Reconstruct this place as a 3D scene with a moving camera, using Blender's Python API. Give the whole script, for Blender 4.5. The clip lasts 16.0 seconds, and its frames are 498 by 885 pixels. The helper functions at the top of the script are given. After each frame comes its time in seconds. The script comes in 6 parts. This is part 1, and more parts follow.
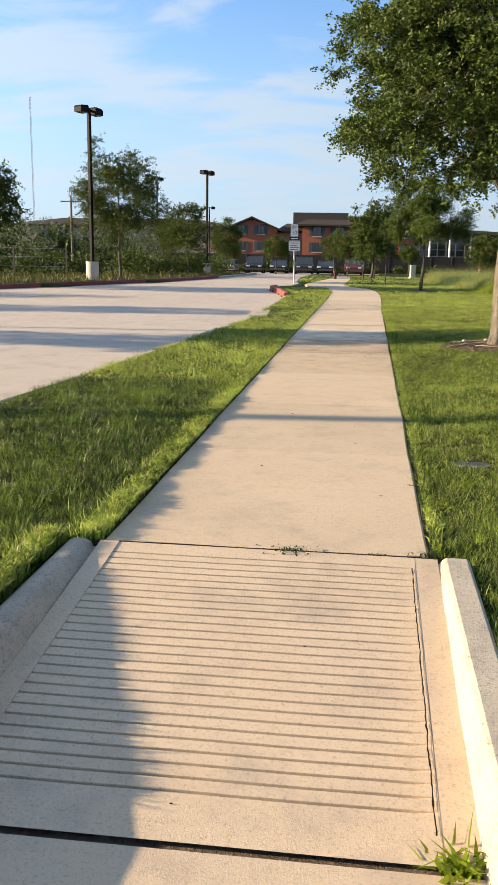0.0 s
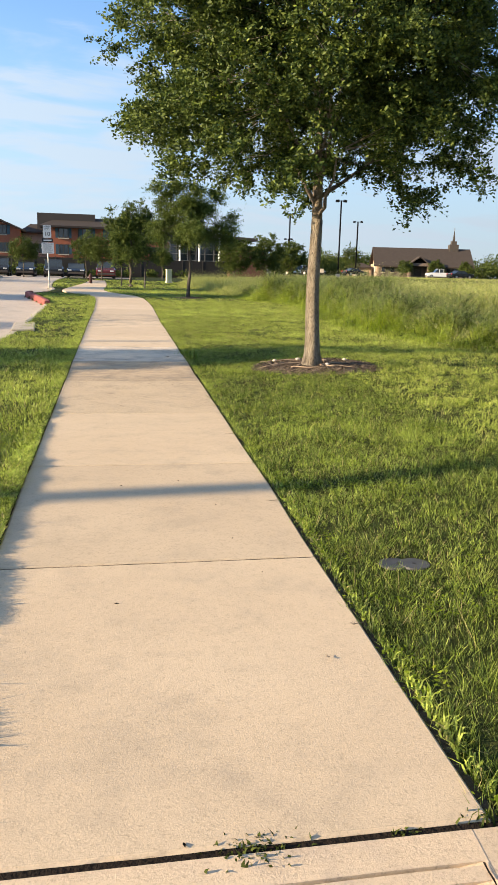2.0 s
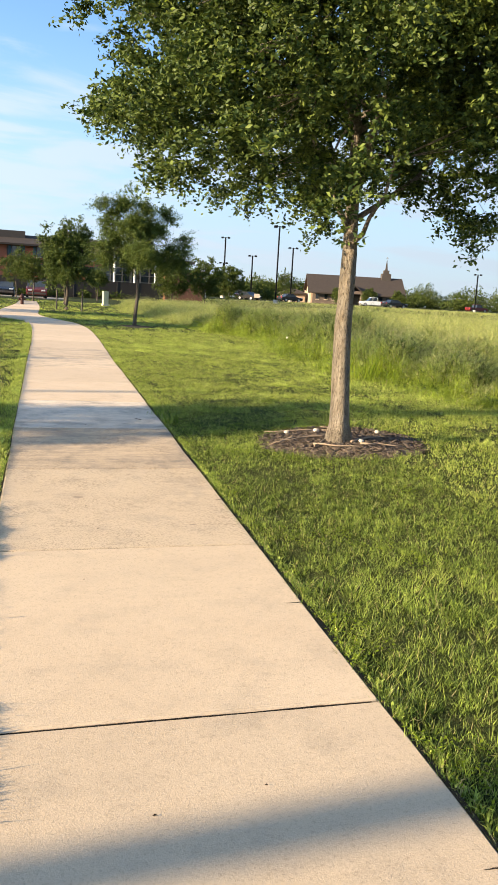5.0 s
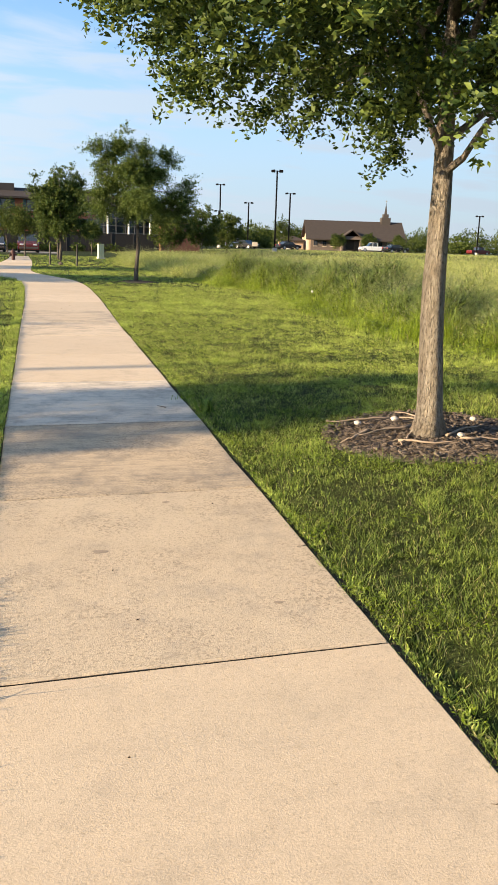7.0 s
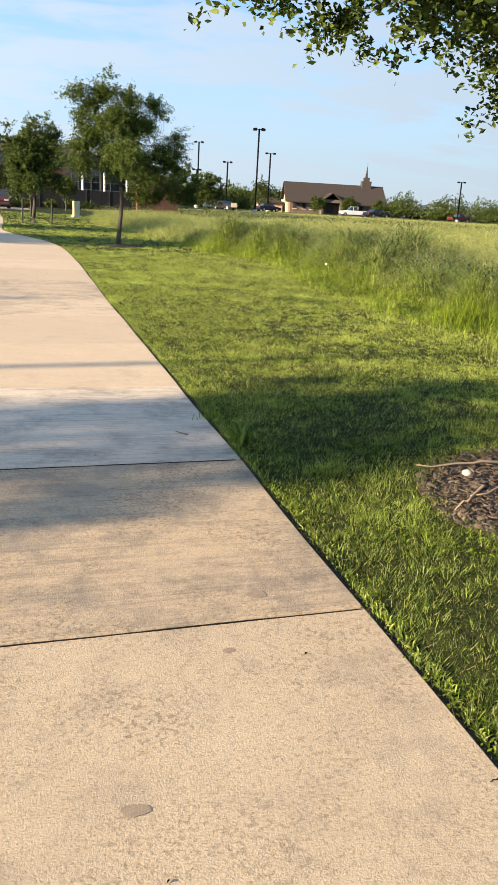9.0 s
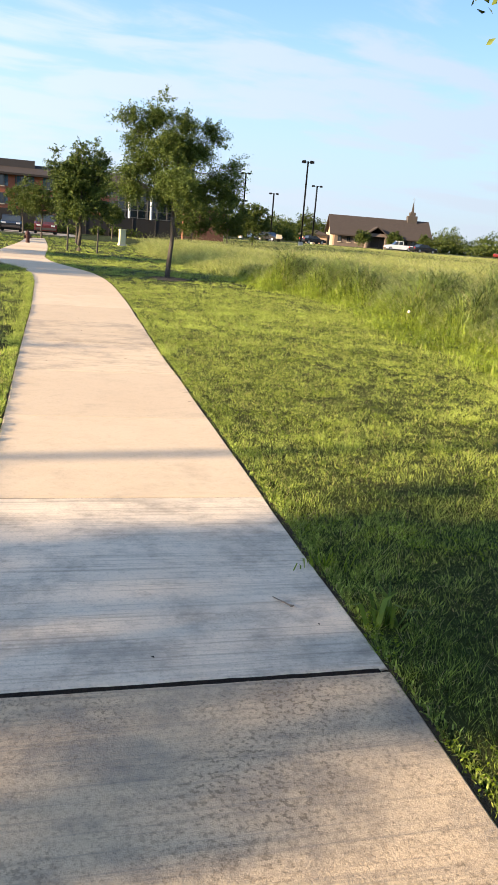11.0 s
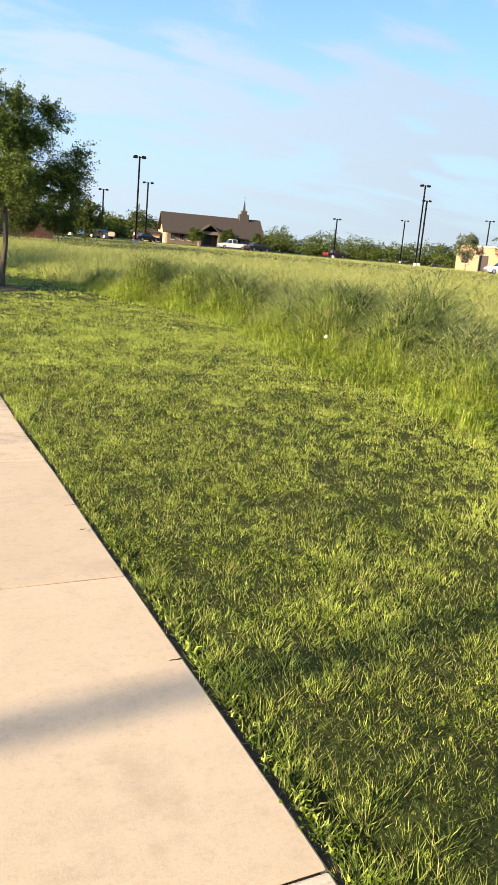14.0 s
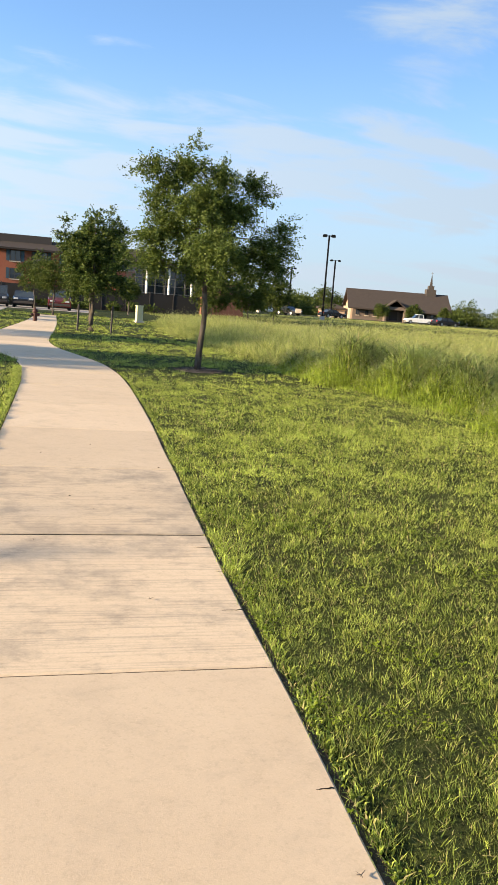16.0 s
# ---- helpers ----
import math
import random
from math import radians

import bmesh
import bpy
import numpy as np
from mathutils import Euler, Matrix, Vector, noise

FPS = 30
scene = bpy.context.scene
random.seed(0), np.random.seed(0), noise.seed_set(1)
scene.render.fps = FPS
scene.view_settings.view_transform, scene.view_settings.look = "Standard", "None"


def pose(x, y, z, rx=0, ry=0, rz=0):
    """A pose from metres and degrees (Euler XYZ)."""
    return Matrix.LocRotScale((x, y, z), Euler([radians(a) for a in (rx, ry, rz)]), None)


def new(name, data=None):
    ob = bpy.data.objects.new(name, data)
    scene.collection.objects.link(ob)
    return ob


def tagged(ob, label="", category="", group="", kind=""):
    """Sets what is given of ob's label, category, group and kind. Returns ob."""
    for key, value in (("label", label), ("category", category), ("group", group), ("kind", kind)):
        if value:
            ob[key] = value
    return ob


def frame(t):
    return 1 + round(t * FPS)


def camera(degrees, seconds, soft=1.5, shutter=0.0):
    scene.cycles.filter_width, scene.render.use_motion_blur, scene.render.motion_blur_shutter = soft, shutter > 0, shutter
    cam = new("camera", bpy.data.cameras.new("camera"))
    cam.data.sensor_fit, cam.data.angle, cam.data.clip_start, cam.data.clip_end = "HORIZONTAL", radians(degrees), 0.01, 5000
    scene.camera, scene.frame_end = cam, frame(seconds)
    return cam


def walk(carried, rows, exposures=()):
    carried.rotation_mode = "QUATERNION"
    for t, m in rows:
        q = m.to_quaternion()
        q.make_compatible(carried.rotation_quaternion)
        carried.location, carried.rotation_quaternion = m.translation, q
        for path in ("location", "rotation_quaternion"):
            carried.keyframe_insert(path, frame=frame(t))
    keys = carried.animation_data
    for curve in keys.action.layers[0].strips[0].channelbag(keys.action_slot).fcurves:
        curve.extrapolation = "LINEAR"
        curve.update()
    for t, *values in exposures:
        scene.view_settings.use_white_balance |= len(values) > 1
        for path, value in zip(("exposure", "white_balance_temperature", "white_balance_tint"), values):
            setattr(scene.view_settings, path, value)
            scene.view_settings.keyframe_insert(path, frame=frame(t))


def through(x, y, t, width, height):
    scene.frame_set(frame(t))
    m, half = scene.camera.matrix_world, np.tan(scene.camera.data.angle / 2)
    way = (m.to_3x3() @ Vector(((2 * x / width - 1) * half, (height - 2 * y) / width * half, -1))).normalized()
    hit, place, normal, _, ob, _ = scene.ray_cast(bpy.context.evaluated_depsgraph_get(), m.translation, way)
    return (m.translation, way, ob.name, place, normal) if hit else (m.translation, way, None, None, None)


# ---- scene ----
cam = camera(34.0, 16.0, soft=1.1)
METRES, EYE, TILT, LEAN, TURN = 15.6, 1.5, 0.0, 0.0, 6.3
ROWS = [
    (0.0, 0.0, 0.0, 0.0, 0.22, -12.43, -1.01),
    (0.5, -0.0104, 0.0321, 0.0003, -6.69, -13.46, -1.49),
    (1.0, -0.014, 0.0614, 0.0019, -11.09, -13.22, -1.16),
    (1.5, -0.0193, 0.0932, 0.0028, -12.02, -12.28, -0.44),
    (2.0, -0.0224, 0.1244, 0.0047, -17.09, -11.87, -1.55),
    (2.5, -0.0228, 0.1602, 0.0064, -20.96, -11.86, -2.63),
    (3.0, -0.0256, 0.1923, 0.0085, -22.15, -12.69, -2.7),
    (3.5, -0.022, 0.2229, 0.0099, -22.43, -12.58, -2.72),
    (4.0, -0.0225, 0.2505, 0.0119, -22.39, -11.73, -3.04),
    (4.5, -0.0205, 0.2763, 0.0137, -22.28, -10.76, -3.28),
    (5.0, -0.0162, 0.3069, 0.0151, -21.89, -10.13, -3.26),
    (7.5, 0.004, 0.459, 0.0152, -22.57, -15.04, -1.59),
    (8.0, 0.007, 0.4907, 0.0159, -23.34, -15.98, -2.33),
    (10.5, 0.0357, 0.6493, 0.0181, -23.4, -16.06, -3.91),
    (11.0, 0.0399, 0.6783, 0.0197, -21.0, -14.26, -4.6),
    (11.5, 0.041, 0.707, 0.021, -21.86, -10.97, -5.33),
    (12.0, 0.0497, 0.7393, 0.0215, -23.46, -9.7, -3.47),
    (12.5, 0.0512, 0.7713, 0.0213, -22.71, -10.86, -3.49),
    (13.0, 0.0627, 0.7994, 0.0211, -28.98, -11.74, -4.08),
    (13.5, 0.0703, 0.8279, 0.0219, -30.09, -12.84, -4.95),
    (14.0, 0.0765, 0.8583, 0.0225, -32.63, -13.47, -5.0),
    (14.5, 0.0881, 0.8897, 0.0232, -34.15, -12.84, -4.56),
    (15.0, 0.0924, 0.9211, 0.0237, -31.42, -11.41, -4.1),
    (15.5, 0.0991, 0.9502, 0.0227, -25.16, -9.77, -3.79),
    (16.0, 0.1039, 0.9823, 0.0241, -20.04, -9.38, -4.3),
]
walk(cam, [(t, pose(0, 0, EYE, TILT, LEAN, TURN) @ pose(METRES * x, METRES * y, METRES * z, 90 + pitch, roll, yaw)) for t, x, y, z, yaw, pitch, roll in ROWS],
     [(0.0, 1.44, 6500, 10), (1.0, 1.48, 6500, 10), (2.5, 1.58, 6500, 10), (5.0, 1.73, 6500, 10), (7.5, 1.58, 6500, 10), (10.5, 1.74, 6500, 10), (11.0, 1.80, 6550, 13), (11.5, 1.90, 6750, 18), (12.0, 1.91, 6750, 18), (12.6, 1.80, 6600, 14), (13.2, 1.75, 6500, 11), (14.5, 1.75, 6500, 10), (16.0, 1.60, 6500, 10)])


# ---- world, sun ----
SUN_ELEV = radians(14.3)
SUN_DIR = Vector((1.0, 0.09, 0)).normalized()          # the way the light travels, seen from above
sun = new("sun", bpy.data.lights.new("sun", "SUN"))
sun.data.energy, sun.data.angle, sun.data.color = 5.0, radians(0.6), (1.0, 0.78, 0.50)
aim = Vector((SUN_DIR.x * math.cos(SUN_ELEV), SUN_DIR.y * math.cos(SUN_ELEV), -math.sin(SUN_ELEV)))
sun.matrix_world = Matrix.Translation((-30, 0, 30)) @ aim.to_track_quat("-Z", "Y").to_matrix().to_4x4()


def build_world():
    w = bpy.data.worlds.new("sky")
    scene.world = w
    w.use_nodes = True
    nt = w.node_tree
    nt.nodes.clear()
    n, l = nt.nodes.new, nt.links.new
    out, bg = n("ShaderNodeOutputWorld"), n("ShaderNodeBackground")
    sky = n("ShaderNodeTexSky")
    sky.sky_type, sky.sun_disc, sky.sun_elevation = "NISHITA", False, SUN_ELEV
    sky.sun_rotation = math.atan2(-SUN_DIR.x, -SUN_DIR.y)
    sky.air_density, sky.dust_density, sky.ozone_density = 1.0, 0.1, 2.5
    co = n("ShaderNodeTexCoord")
    # clouds on a flat layer high above: direction divided by its height
    sep = n("ShaderNodeSeparateXYZ")
    l(co.outputs["Generated"], sep.inputs[0])
    up = n("ShaderNodeMath"); up.operation = "MAXIMUM"; up.inputs[1].default_value = 0.0
    l(sep.outputs["Z"], up.inputs[0])
    lift = n("ShaderNodeMath"); lift.operation = "ADD"; lift.inputs[1].default_value = 0.20
    l(up.outputs[0], lift.inputs[0])
    dx, dy = n("ShaderNodeMath"), n("ShaderNodeMath")
    dx.operation = dy.operation = "DIVIDE"
    l(sep.outputs["X"], dx.inputs[0]); l(lift.outputs[0], dx.inputs[1])
    l(sep.outputs["Y"], dy.inputs[0]); l(lift.outputs[0], dy.inputs[1])
    flat = n("ShaderNodeCombineXYZ")
    l(dx.outputs[0], flat.inputs[0]); l(dy.outputs[0], flat.inputs[1])
    mp = n("ShaderNodeMapping")
    mp.inputs["Location"].default_value, mp.inputs["Scale"].default_value = (3.1, 1.7, 0), (0.9, 1.7, 1)
    l(flat.outputs[0], mp.inputs[0])
    big, fine = n("ShaderNodeTexNoise"), n("ShaderNodeTexNoise")
    big.inputs["Scale"].default_value, big.inputs["Detail"].default_value, big.inputs["Roughness"].default_value = 0.75, 3.0, 0.5
    fine.inputs["Scale"].default_value, fine.inputs["Detail"].default_value, fine.inputs["Roughness"].default_value = 3.0, 7.0, 0.56
    fine.inputs["Distortion"].default_value = 0.4
    l(mp.outputs[0], big.inputs[0]); l(mp.outputs[0], fine.inputs[0])
    add = n("ShaderNodeMath"); add.operation = "MULTIPLY_ADD"; add.inputs[1].default_value = 0.72
    l(fine.outputs[0], add.inputs[0]); l(big.outputs[0], add.inputs[2])
    ramp = n("ShaderNodeMapRange"); ramp.interpolation_type = "SMOOTHSTEP"
    ramp.inputs["From Min"].default_value, ramp.inputs["From Max"].default_value = 0.79, 1.0
    ramp.inputs["To Max"].default_value = 0.78
    l(add.outputs[0], ramp.inputs["Value"])
    tone = n("ShaderNodeMixRGB"); tone.blend_type = "MULTIPLY"; tone.inputs[0].default_value = 1.0
    tone.inputs[2].default_value = (0.88, 0.96, 1.10, 1)
    l(sky.outputs[0], tone.inputs[1])
    low = n("ShaderNodeMapRange"); low.interpolation_type = "SMOOTHSTEP"
    low.inputs["From Max"].default_value, low.inputs["To Min"].default_value, low.inputs["To Max"].default_value = 0.30, 0.85, 0.0
    l(sep.outputs["Z"], low.inputs["Value"])
    haze = n("ShaderNodeMixRGB"); haze.inputs[2].default_value = (2.0, 2.48, 3.14, 1)
    l(low.outputs[0], haze.inputs[0]); l(tone.outputs[0], haze.inputs[1])
    mix = n("ShaderNodeMixRGB"); mix.inputs[2].default_value = (2.52, 2.95, 3.40, 1)
    l(ramp.outputs[0], mix.inputs[0]); l(haze.outputs[0], mix.inputs[1])
    # the side of the sky towards the low sun is the brighter one
    glow = n("ShaderNodeMath"); glow.operation = "MULTIPLY_ADD"; glow.inputs[1].default_value, glow.inputs[2].default_value = -0.34, 1.06
    l(sep.outputs["X"], glow.inputs[0])
    side = n("ShaderNodeMixRGB"); side.blend_type = "MULTIPLY"; side.inputs[0].default_value = 1.0
    l(mix.outputs[0], side.inputs[1]); l(glow.outputs[0], side.inputs[2])
    l(side.outputs[0], bg.inputs["Color"])
    bg.inputs["Strength"].default_value = 0.088
    l(bg.outputs[0], out.inputs[0])


build_world()

# ---- materials ----


class Mat:
    """A node material with a Principled shader, and short ways to add noise colours and bump."""

    def __init__(self, name, rough=0.8, metal=0.0, spec=0.3):
        self.m = bpy.data.materials.new(name)
        self.m.use_nodes = True
        self.nt = self.m.node_tree
        self.b = self.nt.nodes["Principled BSDF"]
        self.b.inputs["Roughness"].default_value = rough
        self.b.inputs["Metallic"].default_value = metal
        self.b.inputs["Specular IOR Level"].default_value = spec
        self.co = self.nt.nodes.new("ShaderNodeTexCoord").outputs["Object"]
        self.col = None

    def node(self, kind, **inputs):
        nd = self.nt.nodes.new(kind)
        for k, v in inputs.items():
            nd.inputs[k].default_value = v
        return nd

    def link(self, a, b):
        self.nt.links.new(a, b)

    def coords(self, scale):
        mp = self.node("ShaderNodeMapping", Scale=scale)
        self.link(self.co, mp.inputs[0])
        return mp.outputs[0]

    def noise(self, scale, detail=4.0, rough=0.55, stretch=(1, 1, 1), lo=0.35, hi=0.65):
        t = self.node("ShaderNodeTexNoise", Scale=scale, Detail=detail, Roughness=rough)
        self.link(self.coords(stretch), t.inputs["Vector"])
        r = self.node("ShaderNodeMapRange", **{"From Min": lo, "From Max": hi})
        self.link(t.outputs["Fac"], r.inputs["Value"])
        return r.outputs[0]

    def base(self, c):
        rgb = self.node("ShaderNodeRGB")
        rgb.outputs[0].default_value = (*c, 1)
        self.col = rgb.outputs[0]
        return self

    def tint(self, fac, c, amount=1.0, blend="MIX"):
        f = self.node("ShaderNodeMath")
        f.operation = "MULTIPLY"
        f.inputs[1].default_value = amount
        self.link(fac, f.inputs[0])
        mx = self.node("ShaderNodeMixRGB")
        mx.blend_type = blend
        mx.inputs[2].default_value = (*c, 1)
        self.link(f.outputs[0], mx.inputs[0])
        self.link(self.col, mx.inputs[1])
        self.col = mx.outputs[0]
        return self

    def vary(self, source, low, high):
        """Multiply the colour by a random value between low and high, of the object or of the mesh island."""
        nd = self.nt.nodes.new("ShaderNodeObjectInfo" if source == "object" else "ShaderNodeNewGeometry")
        val = nd.outputs["Random" if source == "object" else "Random Per Island"]
        r = self.node("ShaderNodeMapRange", **{"To Min": low, "To Max": high})
        self.link(val, r.inputs["Value"])
        mx = self.node("ShaderNodeMixRGB", Fac=1.0)
        mx.blend_type = "MULTIPLY"
        self.link(self.col, mx.inputs[1])
        self.link(r.outputs[0], mx.inputs[2])
        self.col = mx.outputs[0]
        return self

    def island(self):
        return self.nt.nodes.new("ShaderNodeNewGeometry").outputs["Random Per Island"]

    def bump(self, fac, strength, dist=0.01):
        bp = self.node("ShaderNodeBump", Strength=strength, Distance=dist)
        self.link(fac, bp.inputs["Height"])
        if self.b.inputs["Normal"].is_linked:
            self.link(self.b.inputs["Normal"].links[0].from_socket, bp.inputs["Normal"])
        self.link(bp.outputs[0], self.b.inputs["Normal"])
        return self

    def done(self):
        if self.col:
            self.link(self.col, self.b.inputs["Base Color"])
        return self.m


def leafy(name, dark, light, through=0.35, rough=0.55, spec=0.35, straw=0.0, clump=0.0, shy=0.0):
    """A leaf or blade: a glossy front, light passing through it, each island its own shade."""
    a = Mat(name, rough, 0, spec).base(dark)
    lit = a.node("ShaderNodeMapRange", **{"From Min": shy})
    a.link(a.island(), lit.inputs["Value"])
    a.tint(lit.outputs[0], light, 1.0)
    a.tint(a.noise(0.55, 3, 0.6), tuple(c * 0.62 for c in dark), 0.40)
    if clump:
        # noise colour stands in for shaded gaps and sunlit tufts
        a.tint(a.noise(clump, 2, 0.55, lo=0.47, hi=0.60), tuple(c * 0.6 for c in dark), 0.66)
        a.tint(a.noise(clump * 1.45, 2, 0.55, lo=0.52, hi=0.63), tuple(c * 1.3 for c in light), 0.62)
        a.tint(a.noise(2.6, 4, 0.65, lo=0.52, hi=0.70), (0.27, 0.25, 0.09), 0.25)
    if straw:
        a.tint(a.noise(1.7, 4, 0.65, lo=0.48, hi=0.72), tuple(c * 1.25 for c in light), 0.55)
        r = a.node("ShaderNodeMapRange", **{"From Min": 1 - straw, "From Max": 1 - straw + 0.02})
        a.link(a.island(), r.inputs["Value"])
        a.tint(r.outputs[0], (0.42, 0.36, 0.17), 0.9)
    a.done()
    tr = a.node("ShaderNodeBsdfTranslucent")
    a.link(a.col, tr.inputs[0])
    mx = a.node("ShaderNodeMixShader", Fac=through)
    a.link(a.b.outputs[0], mx.inputs[1])
    a.link(tr.outputs[0], mx.inputs[2])
    a.link(mx.outputs[0], a.nt.nodes["Material Output"].inputs["Surface"])
    return a.m


def concrete(name, base, pale, stain, source="object", worn=0.0, grain=1.0, pits=0.0):
    a = Mat(name, 0.88, 0, 0.25).base(base)
    a.tint(a.noise(1.1, 5, 0.6), pale, 0.75)
    a.tint(a.noise(3.2, 6, 0.65, lo=0.50, hi=0.70), stain, 0.6)
    a.tint(a.noise(0.55, 4, 0.6, lo=0.56, hi=0.72), stain, 0.5)
    a.tint(a.noise(95, 3, 0.6, lo=0.54, hi=0.68), tuple(c * 0.36 for c in base), 0.36 * grain)
    a.tint(a.noise(55, 4, 0.7, lo=0.60, hi=0.72), tuple(c * 0.30 for c in base), 0.40 * grain)
    a.tint(a.noise(28, 5, 0.7, lo=0.52, hi=0.72), tuple(c * 0.66 for c in base), 0.38)
    a.tint(a.noise(140, 2, 0.5, lo=0.56, hi=0.68), tuple(min(0.9, c * 1.3) for c in base), 0.25)
    a.vary(source, 0.9, 1.06)
    if worn:
        a.tint(a.noise(1.6, 7, 0.72, lo=0.47 if worn > 0.5 else 0.55, hi=0.66 if worn > 0.5 else 0.74), (0.20, 0.18, 0.155), worn)
        a.tint(a.noise(5, 6, 0.7, stretch=(1, 1.6, 1), lo=0.52, hi=0.70), (0.13, 0.12, 0.11), worn * 0.7)
        if worn > 0.5:
            a.tint(a.noise(4, 3, 0.6, stretch=(0.35, 16, 1), lo=0.5, hi=0.7), (0.20, 0.175, 0.145), worn * 0.75)
    if pits:                                              # the worn skin shows dark pits, thick in some patches
        where = a.noise(1.9, 5, 0.65, lo=0.40, hi=0.62)
        hole = a.noise(62, 3, 0.6, lo=0.52, hi=0.60)
        both = a.node("ShaderNodeMath")
        both.operation = "MULTIPLY"
        a.link(where, both.inputs[0])
        a.link(hole, both.inputs[1])
        a.tint(both.outputs[0], tuple(c * 0.28 for c in base), pits)
        a.bump(both.outputs[0], -0.4, 0.004)
    a.bump(a.noise(150, 4, 0.65), 0.22 * grain, 0.003)
    return a.done()


M = {}
M["walk"] = concrete("walk_concrete", (0.545, 0.422, 0.285), (0.61, 0.48, 0.33), (0.46, 0.365, 0.255), "object", 0.16, 0.8)
M["walk_worn"] = concrete("worn_walk_concrete", (0.54, 0.41, 0.27), (0.61, 0.47, 0.315), (0.36, 0.285, 0.205), "object", 0.66, 1.4, 0.7)
M["walk_brushed"] = concrete("brushed_walk_concrete", (0.65, 0.54, 0.415), (0.73, 0.615, 0.48), (0.51, 0.43, 0.335), "object", 0.6, 0.8)
M["walk_pitted"] = concrete("pitted_walk_concrete", (0.53, 0.41, 0.275), (0.60, 0.475, 0.325), (0.40, 0.32, 0.23), "object", 0.25, 1.3, 0.5)
M["walk_stained"] = concrete("stained_walk_concrete", (0.56, 0.435, 0.30), (0.63, 0.50, 0.35), (0.47, 0.37, 0.26), "object", 0.52, 0.4)
M["walk_smooth"] = concrete("smooth_walk_concrete", (0.565, 0.44, 0.305), (0.63, 0.50, 0.355), (0.49, 0.385, 0.27), "object", 0.16, 0.35)
M["ramp"] = concrete("ramp_concrete", (0.54, 0.415, 0.283), (0.61, 0.48, 0.335), (0.36, 0.29, 0.23))
M["curb"] = concrete("curb_concrete", (0.46, 0.395, 0.305), (0.53, 0.46, 0.355), (0.33, 0.285, 0.23), "object", 0.4, 1.9)
M["lot"] = concrete("lot_concrete", (0.54, 0.455, 0.37), (0.61, 0.52, 0.43), (0.36, 0.315, 0.27))
M["red_curb"] = concrete("red_painted_curb", (0.20, 0.055, 0.05), (0.26, 0.09, 0.08), (0.13, 0.05, 0.045))
M["post_base"] = concrete("post_base_concrete", (0.55, 0.50, 0.42), (0.62, 0.56, 0.47), (0.42, 0.38, 0.32))


def make_soil():
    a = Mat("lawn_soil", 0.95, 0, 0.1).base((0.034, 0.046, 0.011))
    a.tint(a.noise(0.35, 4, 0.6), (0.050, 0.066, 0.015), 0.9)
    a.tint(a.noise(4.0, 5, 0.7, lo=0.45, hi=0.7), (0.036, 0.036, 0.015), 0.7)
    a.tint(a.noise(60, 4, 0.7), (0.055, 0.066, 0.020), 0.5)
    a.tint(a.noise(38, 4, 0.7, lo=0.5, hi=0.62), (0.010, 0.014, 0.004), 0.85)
    a.bump(a.noise(40, 5, 0.7), 0.6, 0.02)
    return a.done()


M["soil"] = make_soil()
# dirt of joints and grooves, also the painted shadow line at the rib ends
a = Mat("dark_gap_dirt_and_shade", 0.95, 0, 0.1).base((0.012, 0.009, 0.007))
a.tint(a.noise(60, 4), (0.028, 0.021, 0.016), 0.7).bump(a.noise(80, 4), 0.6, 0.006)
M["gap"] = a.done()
a = Mat("edge_soil", 0.95, 0, 0.1).base((0.045, 0.034, 0.022))
a.tint(a.noise(40, 4), (0.09, 0.068, 0.042), 0.8).bump(a.noise(60, 4), 0.7, 0.01)
M["edge_soil"] = a.done()
a = Mat("mulch", 0.95, 0, 0.1).base((0.15, 0.115, 0.085))
a.tint(a.noise(18, 5, 0.7), (0.23, 0.18, 0.13), 0.9).tint(a.noise(4, 4, 0.6, lo=0.48, hi=0.66), (0.09, 0.065, 0.046), 0.75).bump(a.noise(35, 5, 0.7), 0.9, 0.02)
M["mulch"] = a.done()
a = Mat("mulch_chip", 0.9, 0, 0.15).base((0.07, 0.054, 0.042))
a.tint(a.island(), (0.19, 0.15, 0.115), 0.85).bump(a.noise(90, 3, 0.5, stretch=(1, 6, 6)), 0.4, 0.003)
M["chip"] = a.done()
a = Mat("oak_bark", 0.92, 0, 0.15).base((0.30, 0.25, 0.19))
a.tint(a.noise(9, 5, 0.65, stretch=(3, 3, 0.7)), (0.50, 0.435, 0.345), 0.9)
a.tint(a.noise(26, 5, 0.7, stretch=(3, 3, 0.8), lo=0.50, hi=0.64), (0.10, 0.078, 0.06), 0.8)
a.bump(a.noise(26, 6, 0.7, stretch=(3, 3, 0.8)), 1.0, 0.04)
M["bark"] = a.done()
a = Mat("young_bark", 0.92, 0, 0.1).base((0.07, 0.058, 0.047))
a.tint(a.noise(9, 5, 0.65, stretch=(3, 3, 0.7)), (0.14, 0.12, 0.10), 0.9).bump(a.noise(24, 5, 0.7, stretch=(3, 3, 0.8)), 0.8, 0.02)
M["young_bark"] = a.done()
M["oak_leaf"] = leafy("oak_leaf", (0.025, 0.050, 0.010), (0.152, 0.200, 0.036), 0.24, 0.58, 0.22, shy=0.15)
M["street_leaf"] = leafy("street_oak_leaf", (0.042, 0.072, 0.012), (0.165, 0.215, 0.042), 0.35, 0.55, 0.25)
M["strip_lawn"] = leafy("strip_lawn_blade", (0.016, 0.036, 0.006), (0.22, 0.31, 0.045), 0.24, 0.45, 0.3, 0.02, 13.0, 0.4)
